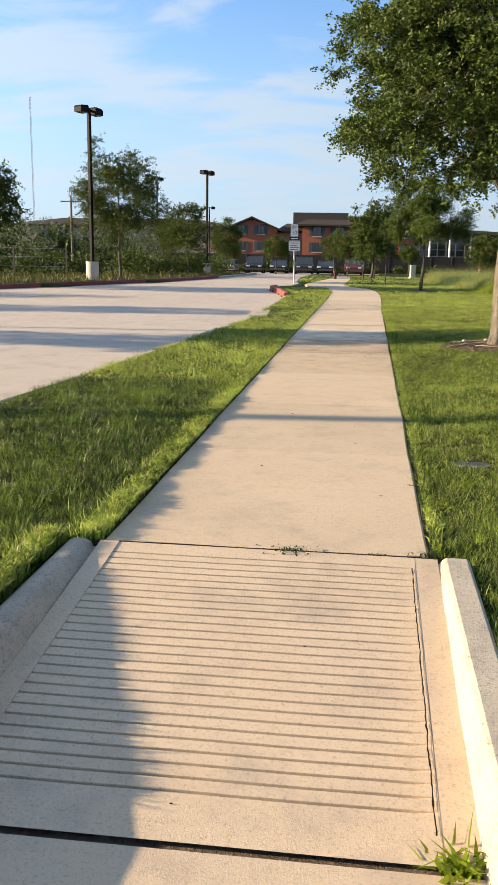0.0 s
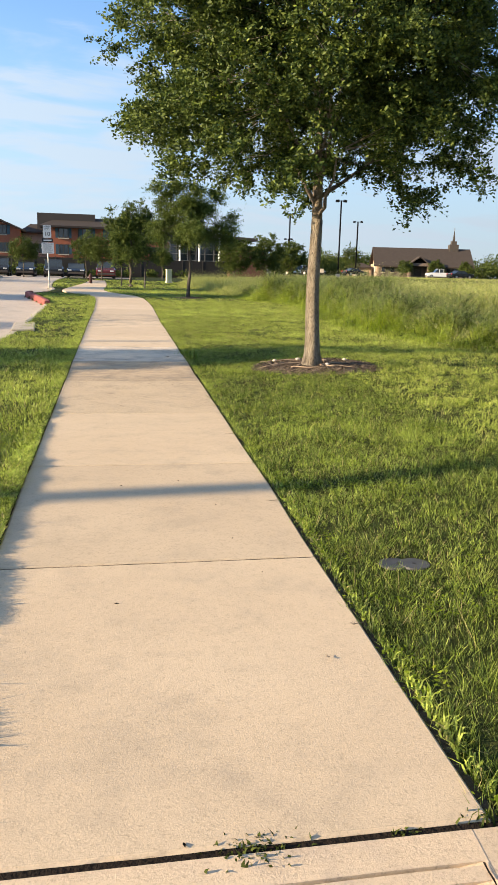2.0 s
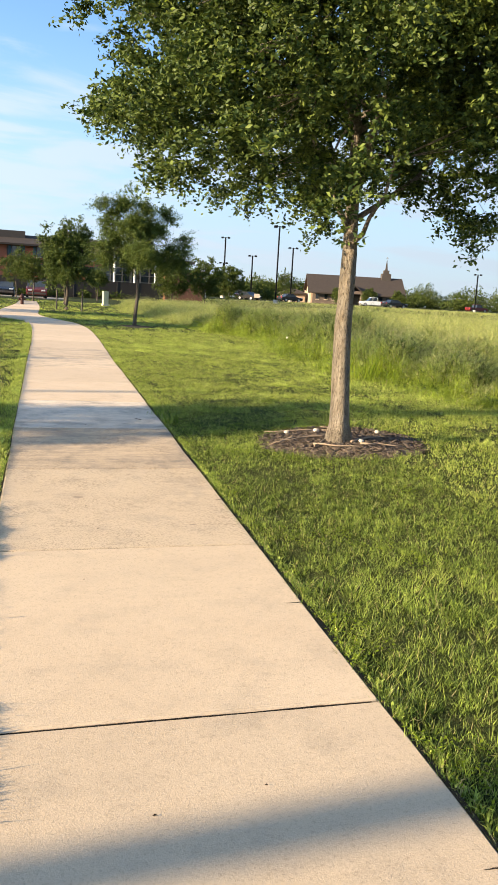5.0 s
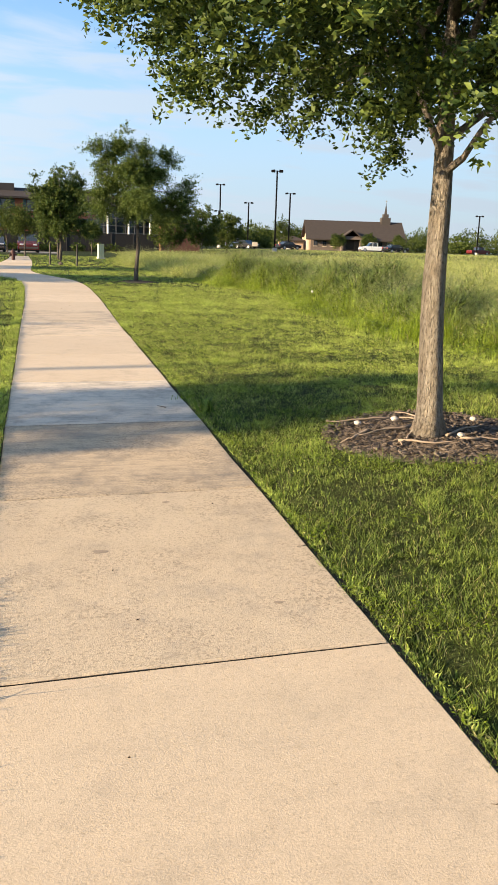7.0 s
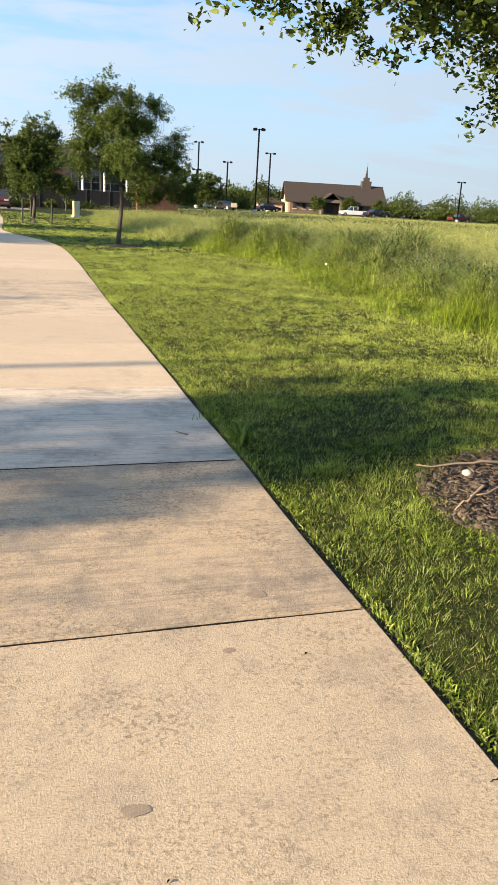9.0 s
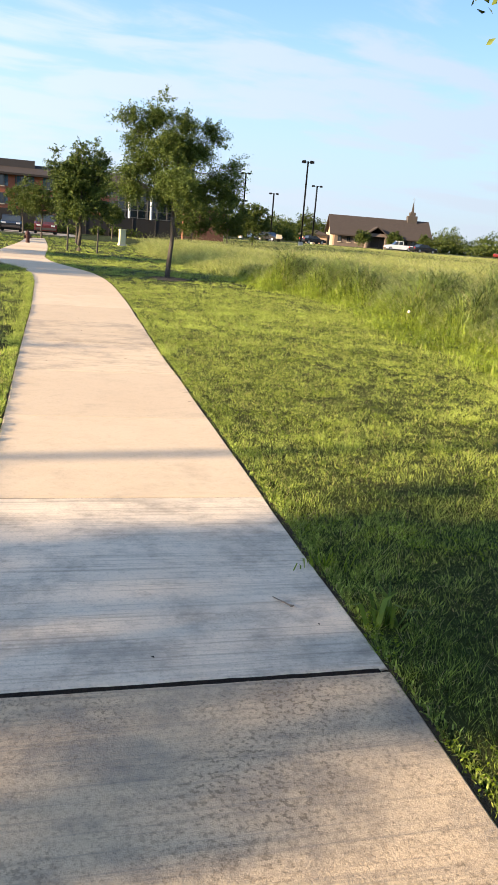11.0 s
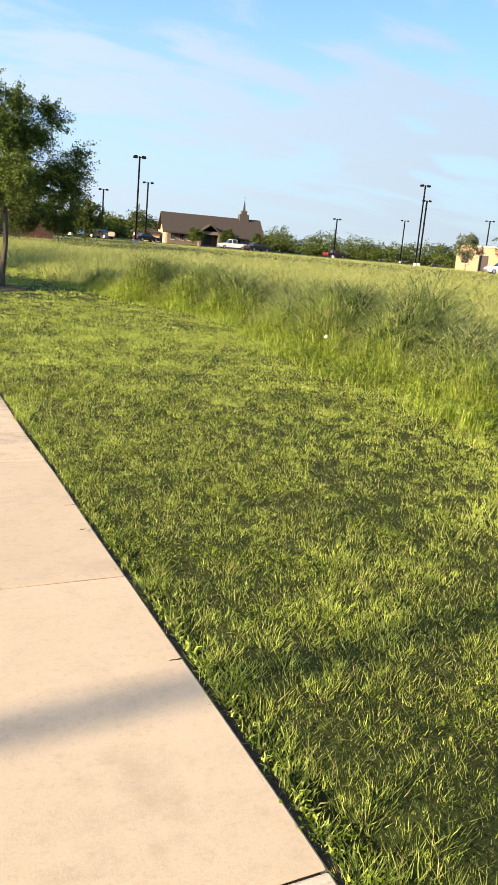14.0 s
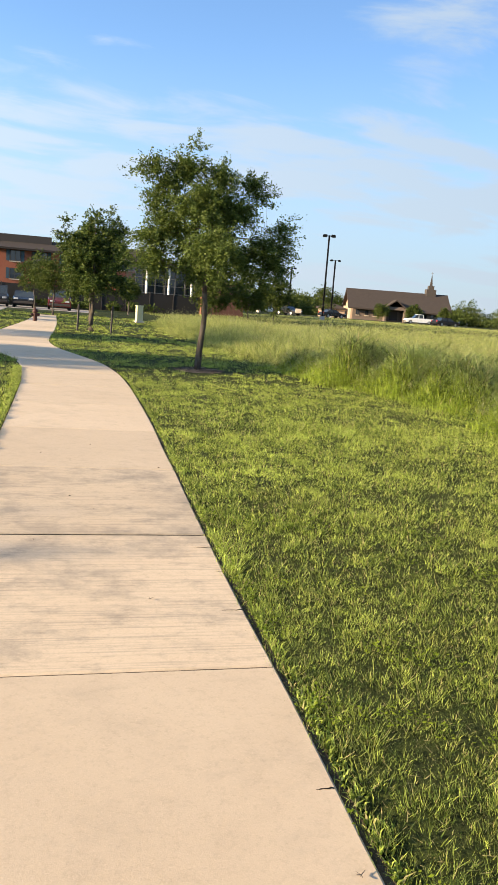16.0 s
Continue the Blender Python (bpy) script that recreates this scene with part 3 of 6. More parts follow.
def build_ramp():
    root = thing("ramp", Matrix(), "tan concrete curb ramp with straight cross grooves", "ramp", kind="structure")
    # the ribbed middle: each rib a bar of its own shape, in one sheet with the grooves between
    ys, zs = [RAMP_END], [0.0]
    first, last, count = 2.02, 3.46, 26
    pitch = (last - first) / count
    for k in range(count + 1):
        y = first + k * pitch
        ys += [y - 0.006, y - 0.0048, y + 0.0048, y + 0.006]
        zs += [0.0, -0.013, -0.013, 0.0]
    ys.append(RAMP_TOP)
    zs.append(0.0)
    v, f = [], []
    cols = np.linspace(-1.0, 0.372, 16)
    for k, (y, dz) in enumerate(zip(ys, zs)):
        for c in cols:
            wob = noise.noise(Vector((c * 2.1, y * 0.4, 0))) * 0.006
            v.append((c + skew(y), y + (wob if 0 < k < len(ys) - 1 else 0), ramp_z(y) + (dz if c < 0.36 else 0.0)))
        if k:
            for q in range(len(cols) - 1):
                o = (k - 1) * len(cols) + q
                f.append((o, o + 1, o + 1 + len(cols), o + len(cols)))
    me = mesh_from("ribbed_slab", v, f, M["ramp"])
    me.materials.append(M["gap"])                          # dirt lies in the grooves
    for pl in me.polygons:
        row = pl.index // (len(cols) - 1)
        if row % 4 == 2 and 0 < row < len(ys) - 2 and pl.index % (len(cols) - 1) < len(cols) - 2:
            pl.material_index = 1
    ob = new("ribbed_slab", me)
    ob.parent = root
    for name, x0, x1, dz in (("border", -1.09, -1.0, 0.004), ("border", 0.372, 0.475, -0.001)):
        bm = bmesh.new()
        n = 14
        rows = []
        for k in range(n + 1):
            y = RAMP_END + (RAMP_TOP - RAMP_END) * k / n
            w = noise.noise(Vector((y * 3, x0 * 9, 0))) * 0.005
            rows.append([bm.verts.new((x + skew(y), y, z)) for x, z in ((x0 + w, ramp_z(y) - 0.06), (x0 + w, ramp_z(y) + dz), (x1, ramp_z(y) + dz), (x1, ramp_z(y) - 0.06))])
        for a, b in zip(rows, rows[1:]):
            for q in range(3):
                bm.faces.new((a[q], a[q + 1], b[q + 1], b[q]))
        part(name, bm, M["ramp"], root)
    # a dark strip drawn as the shadow along the ragged end of the ribs
    v, f = [], []
    for q, y in enumerate(np.arange(RAMP_END + 0.10, 3.47, 0.016)):
        m = 0.357 + noise.noise(Vector((y * 9, 2, 0))) * 0.004 + noise.noise(Vector((y * 40, 7, 0))) * 0.003
        w = 0.0022 + 0.0025 * noise.noise(Vector((y * 25, 4, 0)))
        v += [(m - w + skew(y), y, ramp_z(y) + 0.003), (m + w + skew(y), y, ramp_z(y) + 0.003)]
        if q:
            f.append((2 * q - 2, 2 * q - 1, 2 * q + 1, 2 * q))
    ob = new("edge_shade", mesh_from("edge_shade", v, f, M["gap"]))
    ob.parent = root
    bm = boxes((-1.3, RAMP_END - 0.06, -0.25, 0.7, RAMP_TOP + 0.03, -0.014))
    part("gap_bed", bm, M["mulch"], root)
    bm = bmesh.new()
    box(bm, -1.12, RAMP_TOP - 0.03, 0.0, 0.5, RAMP_TOP + 0.03, 0.196)
    part("joint_filler", bm, M["gap"], root)
    for side, inner, outer in (("left", -1.085, -1.25), ("right", 0.47, 0.62)):
        bm = bmesh.new()
        rows = []
        n = 60
        s = 1 if outer > inner else -1
        for k in range(n + 1):
            y = 0.9 + (RAMP_TOP - 0.02 - 0.9) * k / n
            top = lift_at(0, 3.5) + 0.015 - 0.016 * (3.55 - y)
            base = ramp_z(y) - 0.08
            w = noise.noise(Vector((y * 2.3, inner, 4))) * 0.004 + noise.noise(Vector((y * 21, inner, 9))) * 0.003
            prof = [(inner - s * 0.012, base), (inner + w, ramp_z(y) - 0.01), (inner + s * 0.020 + w, top - 0.022 + w), (inner + s * 0.028 + w, top - 0.009 + w), (inner + s * 0.042, top), (outer - s * 0.02, top), (outer - s * 0.006, top - 0.010), (outer, top - 0.05), (outer, base)]
            if s < 0:                                    # the shaded one is worn round
                prof[2:7] = [(inner - 0.035 + w, top - 0.035), (inner - 0.05, top - 0.012), (inner - 0.075, top), (outer + 0.04, top), (outer + 0.012, top - 0.014)]
            rows.append([bm.verts.new((x + skew(y), y, z)) for x, z in prof])
        for a, b in zip(rows, rows[1:]):
            for q in range(len(a) - 1):
                bm.faces.new((a[q], a[q + 1], b[q + 1], b[q]))
        bm.faces.new(rows[-1])
        bm.faces.new(rows[0][::-1])
        bmesh.ops.recalc_face_normals(bm, faces=bm.faces[:])
        for fc in bm.faces:
            fc.smooth = s < 0 and len(fc.verts) == 4
        ob = part("side_curb", bm, M["curb"], root, "worn concrete side curb")


build_ramp()
street = new("pavement_street", mesh_from("pavement_street", *([(-40, -40, 0.0), (40, -40, 0.0), (40, RAMP_END - 0.024, 0.0), (-40, RAMP_END - 0.024, 0.0), (40, RAMP_END - 0.024, -0.2), (-40, RAMP_END - 0.024, -0.2)], [(0, 1, 2, 3), (3, 2, 4, 5)]), M["ramp"]))
tagged(street, "rough tan concrete street apron below the ramp", "street", kind="structure")
for x0, x1 in ((0.62, 14.0), (-3.7, -1.27)):
    kerb("kerb_street", [(x0 + (x1 - x0) * q / 8, 1.72) for q in range(9)], -1, 0.01, M["curb"], "grey concrete curb along the street")

# ---- grass ----
rng = np.random.default_rng(7)


def blades(straight, base, height, width, lean, rng_, way=None):
    """Grass blades facing every way: one slim triangle each, or bent ones of three."""
    n = len(base)
    ang = rng_.uniform(0, 2 * np.pi, n)
    side = np.stack([np.cos(ang), np.sin(ang), np.zeros(n)], -1)
    la = rng_.uniform(0, 2 * np.pi, n)
    if way is not None:                                   # blades of a tuft fan outwards
        la = way
    out = np.stack([np.cos(la), np.sin(la), np.zeros(n)], -1) * (height * lean * rng_.uniform(0.2, 1.2, n))[:, None]
    up = np.zeros((n, 3))
    up[:, 2] = height
    w = (width * 0.5)[:, None] * side
    p0, p1 = base - w, base + w
    o = np.arange(n)[:, None]
    if straight:
        tip = base + out + up * 0.9
        return np.stack([p0, p1, tip], 1).reshape(-1, 3), (o * 3 + [0, 1, 2]).reshape(-1, 3)
    mid = base + out * 0.3 + up * 0.6
    p2, p3 = mid - w * 0.75, mid + w * 0.75
    tip = base + out + up * np.clip(1 - 0.25 * lean, 0.5, 1)
    verts = np.stack([p0, p1, p2, p3, tip], 1).reshape(-1, 3)
    tris = np.concatenate([o * 5 + [0, 1, 3], o * 5 + [0, 3, 2], o * 5 + [2, 3, 4]], 1).reshape(-1, 3)
    return verts, tris


def patchy(x, y, scale, seed):
    """Smooth random field between 0 and 1 from a few sine waves."""
    r = np.random.default_rng(seed)
    s = np.zeros_like(x)
    for _ in range(7):
        a, b, c = r.normal(0, scale, 2).tolist() + [r.uniform(0, 6.28)]
        s += np.sin(a * x + b * y + c)
    return 0.5 + 0.5 * np.tanh(s / 2.2)


def grow(x0, x1, y0, y1, per_m2, keep):
    n = int((x1 - x0) * (y1 - y0) * per_m2)
    x, y = rng.uniform(x0, x1, n), rng.uniform(y0, y1, n)
    k = keep(x, y)
    return x[k], y[k]


def lawn_ok(x, y):
    l0, r0 = walk_edges(y)
    soft = rng.uniform(-0.035, 0.02, len(x))
    gap_r = 0.004 + 0.02 * patchy(x, y, 9.0, 63)
    on_walk = (x > l0 + soft - 0.02) & (x < r0 + gap_r + soft) & (y < 66)
    fx = np.interp(y, [p[0] for p in FIELD_X], [p[1] for p in FIELD_X])
    lr = np.interp(y, [p[0] for p in LOT_R], [p[1] for p in LOT_R]) + 0.13 + soft
    ramp = (y < 3.6) & (x > -1.27) & (x < 0.62 + 0.03 * (y - 3.6))
    mul = ((x - 2.26) / 0.78) ** 2 + ((y - 11.95) / 0.74) ** 2 < 1 + soft * 6
    mul2 = ((x - 2.9) / 0.7) ** 2 + ((y - 31.2) / 0.7) ** 2 < 1
    lid = ((x - 0.90) / 0.125) ** 2 + ((y - 5.36) / 0.10) ** 2 < 1
    return ~on_walk & (x < fx + 0.3) & (x > lr) & (y > 1.85) & ~ramp & ~mul & ~mul2 & ~lid


def soil_z(x, y):
    return level(x, y) - 0.028


def build_lawn():
    vs, ts, off = [], [], 0
    zones = [(0.3, 2.4, 1.85, 8.5, 6000, 0.056, 0.0044), (-2.2, -0.7, 1.85, 8.5, 6000, 0.052, 0.005), (-3.9, -2.2, 1.85, 8.5, 2800, 0.052, 0.006),
             (2.4, 4.2, 1.85, 13.0, 2600, 0.058, 0.006), (0.5, 2.4, 8.5, 13.2, 6400, 0.048, 0.0044), (0.5, 2.4, 13.2, 19.5, 6400, 0.040, 0.0042), (2.4, 4.2, 13.0, 20.5, 4200, 0.042, 0.005),
             (4.2, 6.6, 2.0, 13.0, 900, 0.055, 0.0085), (4.2, 6.4, 13.0, 20.5, 3200, 0.052, 0.006), (0.7, 2.4, 19.5, 24, 4300, 0.048, 0.006),
             (2.4, 6.4, 20.5, 25, 3200, 0.048, 0.0066), (0.8, 6.4, 24, 29, 1700, 0.05, 0.0085), (-2.8, -0.3, 8.5, 16, 1900, 0.07, 0.008),
             (-2.4, 0.0, 16, 33, 650, 0.06, 0.012), (-0.5, 6.2, 29, 42, 420, 0.055, 0.014), (-3, 6, 42, 70, 110, 0.055, 0.03)]
    for x0, x1, y0, y1, d, h, w in zones:
        strip = x1 < -0.5 and y1 < 9
        wide, per = (0.040, 60) if strip else (0.022, 26) if w < 0.0065 else (0.04, 24)
        n = int((x1 - x0) * (y1 - y0) * d * 1.6)
        m = max(1, int(n * 0.72) // per)
        cx, cy = rng.uniform(x0, x1, m), rng.uniform(y0, y1, m)
        big = rng.uniform(0.4, 1.55, m)
        own = np.repeat(np.arange(m), per)
        dx, dy = rng.normal(0, wide, len(own)) * big[own], rng.normal(0, wide, len(own)) * big[own]
        free = n - len(own)
        x = np.concatenate([cx[own] + dx, rng.uniform(x0, x1, free)])
        y = np.concatenate([cy[own] + dy, rng.uniform(y0, y1, free)])
        way = np.concatenate([np.arctan2(dy, dx) + rng.normal(0, 0.6, len(own)), rng.uniform(0, 6.28, free)])
        far = np.hypot(dx, dy) / (wide * big[own])
        tall = np.concatenate([big[own] * np.clip(1.25 - 0.28 * far, 0.4, 1.3), np.full(free, 0.55)])
        k = lawn_ok(x, y)
        x, y, way, tall = x[k], y[k], way[k], tall[k]
        p = patchy(x, y, 1.6, 3) * 0.5 + patchy(x, y, 5.0, 5) * 0.5
        base = np.stack([x, y, soil_z(x, y)], -1)
        hh = h * (0.78 + 0.42 * p) * rng.uniform(0.65, 1.25, len(x)) * tall * (1.25 if strip else 1.1)
        hh *= np.where(rng.uniform(0, 1, len(x)) < 0.008, 1.6, 1.0)
        v, t = blades(1, base, hh, w * 0.82 * rng.uniform(0.6, 1.4, len(x)), 0.75, rng, way)
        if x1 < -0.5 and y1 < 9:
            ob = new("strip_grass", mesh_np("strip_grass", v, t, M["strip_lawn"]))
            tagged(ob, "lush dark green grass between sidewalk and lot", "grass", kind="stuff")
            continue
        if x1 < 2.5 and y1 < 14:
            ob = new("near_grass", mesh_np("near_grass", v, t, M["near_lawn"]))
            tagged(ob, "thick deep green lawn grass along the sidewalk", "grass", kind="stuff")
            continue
        vs.append(v); ts.append(t + off); off += len(v)
    # blades at the edges of the walk: dense and even beside the low sun, thin and cut back on the far side
    for side, n, y0, y1 in ((0, 26000, 1.9, 10), (0, 13000, 10, 30), (1, 7000, 3.7, 30)):
        y = rng.uniform(y0, y1, n)
        e = np.interp(y, [p[0] for p in (WALK_L, WALK_R)[side]], [p[1] for p in (WALK_L, WALK_R)[side]])
        away = np.abs(rng.normal(0.0, 0.06, n)) + 0.012 if side == 0 else np.abs(rng.normal(0, 0.03, n)) + 0.022
        x = e + (-1 if side == 0 else 1) * (away + np.where(y < 3.6, 0.19, 0.0))
        base = np.stack([x, y, soil_z(x, y)], -1)
        tuft = patchy(x * 0.5, y, 9.0, 11) * 0.6 + patchy(x * 0.5, y, 24.0, 12) * 0.4
        hh = rng.uniform(0.065, 0.088, n) * (0.72 + 0.5 * tuft) if side == 0 else rng.uniform(0.03, 0.06, n)
        hh = np.where(y > 7.5, hh * 0.85, np.where(y < 4.3, hh * 1.3, hh)) * np.where(rng.uniform(0, 1, n) < 0.003, 1.6, 1.0)
        v, t = blades(0, base, hh, np.full(n, 0.0085), 0.55 if side == 0 else 0.9, rng)
        vs.append(v); ts.append(t + off); off += len(v)
    ob = new("lawn_grass", mesh_np("lawn_grass", np.concatenate(vs), np.concatenate(ts), M["lawn"]))
    return tagged(ob, "mown bright green lawn grass beside the sidewalk", "grass", kind="stuff")


def build_clover():
    """Low broad-leaved weeds in patches among the grass, thickest along the walk's edge."""
    def patch(x, y):
        near = np.exp(-np.clip(x - walk_edges(y)[1], 0, 9) / 0.22) * (x > 0)
        return lawn_ok(x, y) & (patchy(x, y, 4.5, 21) + 0.25 * patchy(x, y, 12.0, 22) + 0.45 * near > 1.0)

    x, y = grow(0.2, 4.6, 1.9, 21, 2300, patch)
    x2, y2 = grow(-3.6, -0.9, 1.9, 10, 2300, lambda x, y: lawn_ok(x, y) & (patchy(x, y, 5.0, 27) > 0.72))
    x, y = np.concatenate([x, x2]), np.concatenate([y, y2])
    n = len(x)
    base = np.stack([x, y, soil_z(x, y) + np.where(x < -0.5, rng.uniform(0.02, 0.085, n), rng.uniform(0.02, 0.06, n))], -1)
    v, t = leaflets(base, rng.uniform(0.004, 0.0105, n))
    ob = new("clover", mesh_np("clover", v, t, M["weed"]))
    return tagged(ob, "small bright clover leaves scattered in the lawn", "clover", kind="stuff")


def build_thatch():
    """Dry bits and short stubble lying between the green blades."""
    x, y = grow(0.3, 3.6, 2.0, 21.5, 3000, lambda x, y: lawn_ok(x, y) & (x - walk_edges(y)[1] < 2.4 * rng.uniform(0.2, 1.0, len(x)) ** 0.5))
    x2, y2 = grow(-2.6, -0.8, 2.0, 9.0, 2600, lawn_ok)
    x, y = np.concatenate([x, x2]), np.concatenate([y, y2])
    n = len(x)
    base = np.stack([x, y, soil_z(x, y) + rng.uniform(0.002, 0.02, n)], -1)
    v, t = blades(1, base, rng.uniform(0.008, 0.022, n), rng.uniform(0.002, 0.0045, n), 2.4, rng)
    ob = new("thatch", mesh_np("thatch", v, t, M["thatch"]))
    return tagged(ob, "dry straw-coloured thatch between the blades of the lawn", "thatch", kind="stuff")


def leaflets(base, size):
    """Small four-cornered leaves turned every way."""
    n = len(base)
    ang = rng.uniform(0, 6.28, n)
    d = np.stack([np.cos(ang), np.sin(ang), rng.uniform(-0.3, 0.6, n)], -1) * size[:, None]
    sd = np.stack([-np.sin(ang), np.cos(ang), rng.uniform(-0.3, 0.3, n)], -1) * size[:, None] * 0.6
    verts = np.stack([base - d, base + sd, base + d, base - sd], 1).reshape(-1, 3)
    o = np.arange(n)[:, None] * 4
    return verts, np.concatenate([o + [0, 1, 2], o + [0, 2, 3]], 1).reshape(-1, 3)


def seed_stalks(base, height, size, spikelets):
    """Thin stalks that nod at the tip, with spikelets hanging along the bent end."""
    n = len(base)
    ang = rng.uniform(0, 6.28, n)
    way = np.stack([np.cos(ang), np.sin(ang), np.zeros(n)], -1)
    side = np.stack([-np.sin(ang), np.cos(ang), np.zeros(n)], -1)
    up = np.array([0, 0, 1.0])
    neck = base + up * height[:, None] + way * (height * rng.uniform(0.05, 0.3, n))[:, None]
    verts = [np.stack([base - side * size * 0.12, base + side * size * 0.12, neck], 1).reshape(-1, 3)]
    tris = [np.arange(n * 3).reshape(-1, 3)]
    off = n * 3
    reach = height * rng.uniform(0.16, 0.34, n)
    for k in range(spikelets):
        q = (k + 0.3) / spikelets
        p = neck + way * (reach * q)[:, None] + up * (reach * (0.25 * q - 0.75 * q * q))[:, None] + rng.normal(0, size * 0.9, (n, 3))
        hang = way * rng.uniform(0.2, 1.2, n)[:, None] + side * rng.normal(0, 0.7, n)[:, None] - up * rng.uniform(-0.5, 1.1, n)[:, None]
        long = (size * rng.uniform(2.2, 4.5, n))[:, None]
        verts.append(np.stack([p - side * size * 0.5, p + side * size * 0.5, p + hang * long], 1).reshape(-1, 3))
        tris.append(np.arange(n * 3).reshape(-1, 3) + off)
        off += n * 3
    return np.concatenate(verts), np.concatenate(tris)


def arched(base, height, width, reach):
    """Long blades that rise, arch over and droop at the tip."""
    n = len(base)
    ang, turn_ = rng.uniform(0, 6.28, n), rng.normal(0, 0.9, n)
    way = np.stack([np.cos(ang), np.sin(ang), np.zeros(n)], -1)
    side = np.stack([-np.sin(ang + turn_), np.cos(ang + turn_), np.zeros(n)], -1) * (width * 0.5)[:, None]
    far = (height * reach * rng.uniform(0.25, 1.1, n))[:, None]
    rows = []
    for q, fat in ((0.0, 0.7), (0.4, 1.0), (0.75, 0.8)):
        p = base + way * far * q * q
        p[:, 2] += height * (2.4 * q - 1.6 * q * q)
        rows += [p - side * fat, p + side * fat]
    tip = base + way * far * rng.uniform(0.9, 1.2, n)[:, None]
    tip[:, 2] += height * rng.uniform(0.55, 0.95, n)
    o = np.arange(n)[:, None] * 7
    return np.stack(rows + [tip], 1).reshape(-1, 3), np.concatenate([o + k for k in ([0, 1, 3], [0, 3, 2], [2, 3, 5], [2, 5, 4], [4, 5, 6])], 1).reshape(-1, 3)


def build_field():
    """The unmown meadow: bright short grass at its foot, a leafy thicket behind, nodding seed heads above."""
    vs, ts, off = [], [], 0
    sv, st, soff = [], [], 0

    def inside(x, y):
        fx = np.interp(y, [p[0] for p in FIELD_X], [p[1] for p in FIELD_X])
        return x > fx + rng.normal(0, 0.16, len(x)) + 0.45 * (patchy(x, y, 1.5, 9) - 0.5)

    zones = [(4.2, 6.9, 12.5, 33, 1800, 0.0096), (6.9, 10.5, 11, 36, 340, 0.0115), (10.5, 18, 8, 45, 210, 0.013), (4.3, 10.5, 33, 70, 170, 0.016), (6.0, 10.5, 2, 12, 60, 0.018),
             (18, 40, 8, 80, 34, 0.026), (10.5, 18, 45, 90, 50, 0.026), (40, 110, 10, 135, 7.5, 0.06), (9, 40, 80, 135, 10, 0.05)]
    for x0, x1, y0, y1, d, w in zones:
        x, y = grow(x0, x1, y0, y1, d, inside)
        fx = np.interp(y, [p[0] for p in FIELD_X], [p[1] for p in FIELD_X])
        deep = x - fx
        rise = 0.24 + 0.76 * smooth01((deep - 0.12) / 0.5)
        p = patchy(x, y, 0.55, 13) * 0.6 + patchy(x, y, 2.0, 17) * 0.4
        mound = 1 + 0.5 * np.exp(-((x - 5.9) ** 2 + (y - 18.7) ** 2) / 0.9) + 0.75 * np.exp(-((x - 5.3) ** 2 + (y - 30.2) ** 2) / 0.8) + 0.3 * np.exp(-((x - 6.0) ** 2 + (y - 22.0) ** 2) / 1.5)
        hh = (0.24 + 0.50 * p) * np.where(x > 8.5, 0.8, 1.25) * (1 - 0.55 * smooth01((y - 45) / 40)) * (0.55 + 0.8 * patchy(x, y, 5.5, 19)) * mound * rise
        one = hh * rng.uniform(0.5, 1.15, len(x))
        base = np.stack([x, y, soil_z(x, y)], -1)
        if w < 0.01:
            low = deep + rng.normal(0, 0.15, len(x)) < 0.45
            k = rng.uniform(0, 1, len(x)) < 0.5          # the short foot is denser than the thicket
            v, t = blades(0, base[k & low] + rng.normal(0, 0.03, ((k & low).sum(), 3)) * [1, 1, 0], one[k & low], 0.005 * np.ones((k & low).sum()), 0.8, rng)
            foot = new("edge_grass", mesh_np("edge_grass", v, t, M["lush"]))
            tagged(foot, "short lush green grass at the foot of the meadow", "tall grass", kind="stuff")
            for k, mat, lb in ((low, "lush", "short lush green grass at the foot of the meadow"), (~low, "thicket", "dense grey-green uncut grass along the edge of the meadow")):
                v, t = arched(base[k], one[k], w * rng.uniform(0.5, 1.3, k.sum()), 0.9)
                edge = new("edge_grass", mesh_np("edge_grass", v, t, M[mat]))
                tagged(edge, lb, "tall grass", kind="stuff")
            k = rng.uniform(0, 1, len(x)) < 0.55
            leaf = base[k] + np.stack([rng.normal(0, 0.05, k.sum()), rng.normal(0, 0.05, k.sum()), hh[k] * rng.uniform(0.15, 0.9, k.sum())], -1)
            v, t = leaflets(leaf, rng.uniform(0.011, 0.030, k.sum()))
            ob = new("weed_leaves", mesh_np("weed_leaves", v, t, M["thicket"]))
            tagged(ob, "small broad weed leaves among the uncut grass", "weeds", kind="stuff")
        else:
            v, t = arched(base, one, w * rng.uniform(0.5, 1.3, len(x)), 1.0) if w < 0.012 else blades(1, base, one, w * rng.uniform(0.5, 1.3, len(x)), 1.1, rng)
            vs.append(v); ts.append(t + off); off += len(v)
        k = (rng.uniform(0, 1, len(x)) < (0.2 if w < 0.01 else 0.36 if w < 0.012 else 0.42 if w < 0.03 else 0.3)) & (deep > 0.3)
        v, t = seed_stalks(base[k], hh[k] * rng.uniform(0.8, 1.2, k.sum()), 0.0078 if w < 0.012 else w * 0.42, 4 if w < 0.012 else 2)
        sv.append(v); st.append(t + soff); soff += len(v)
    ob = new("tall_grass", mesh_np("tall_grass", np.concatenate(vs), np.concatenate(ts), M["field"]))
    tagged(ob, "unmown yellow-green meadow grass, knee high", "tall grass", kind="stuff")
    ob = new("seed_heads", mesh_np("seed_heads", np.concatenate(sv), np.concatenate(st), M["seed"]))
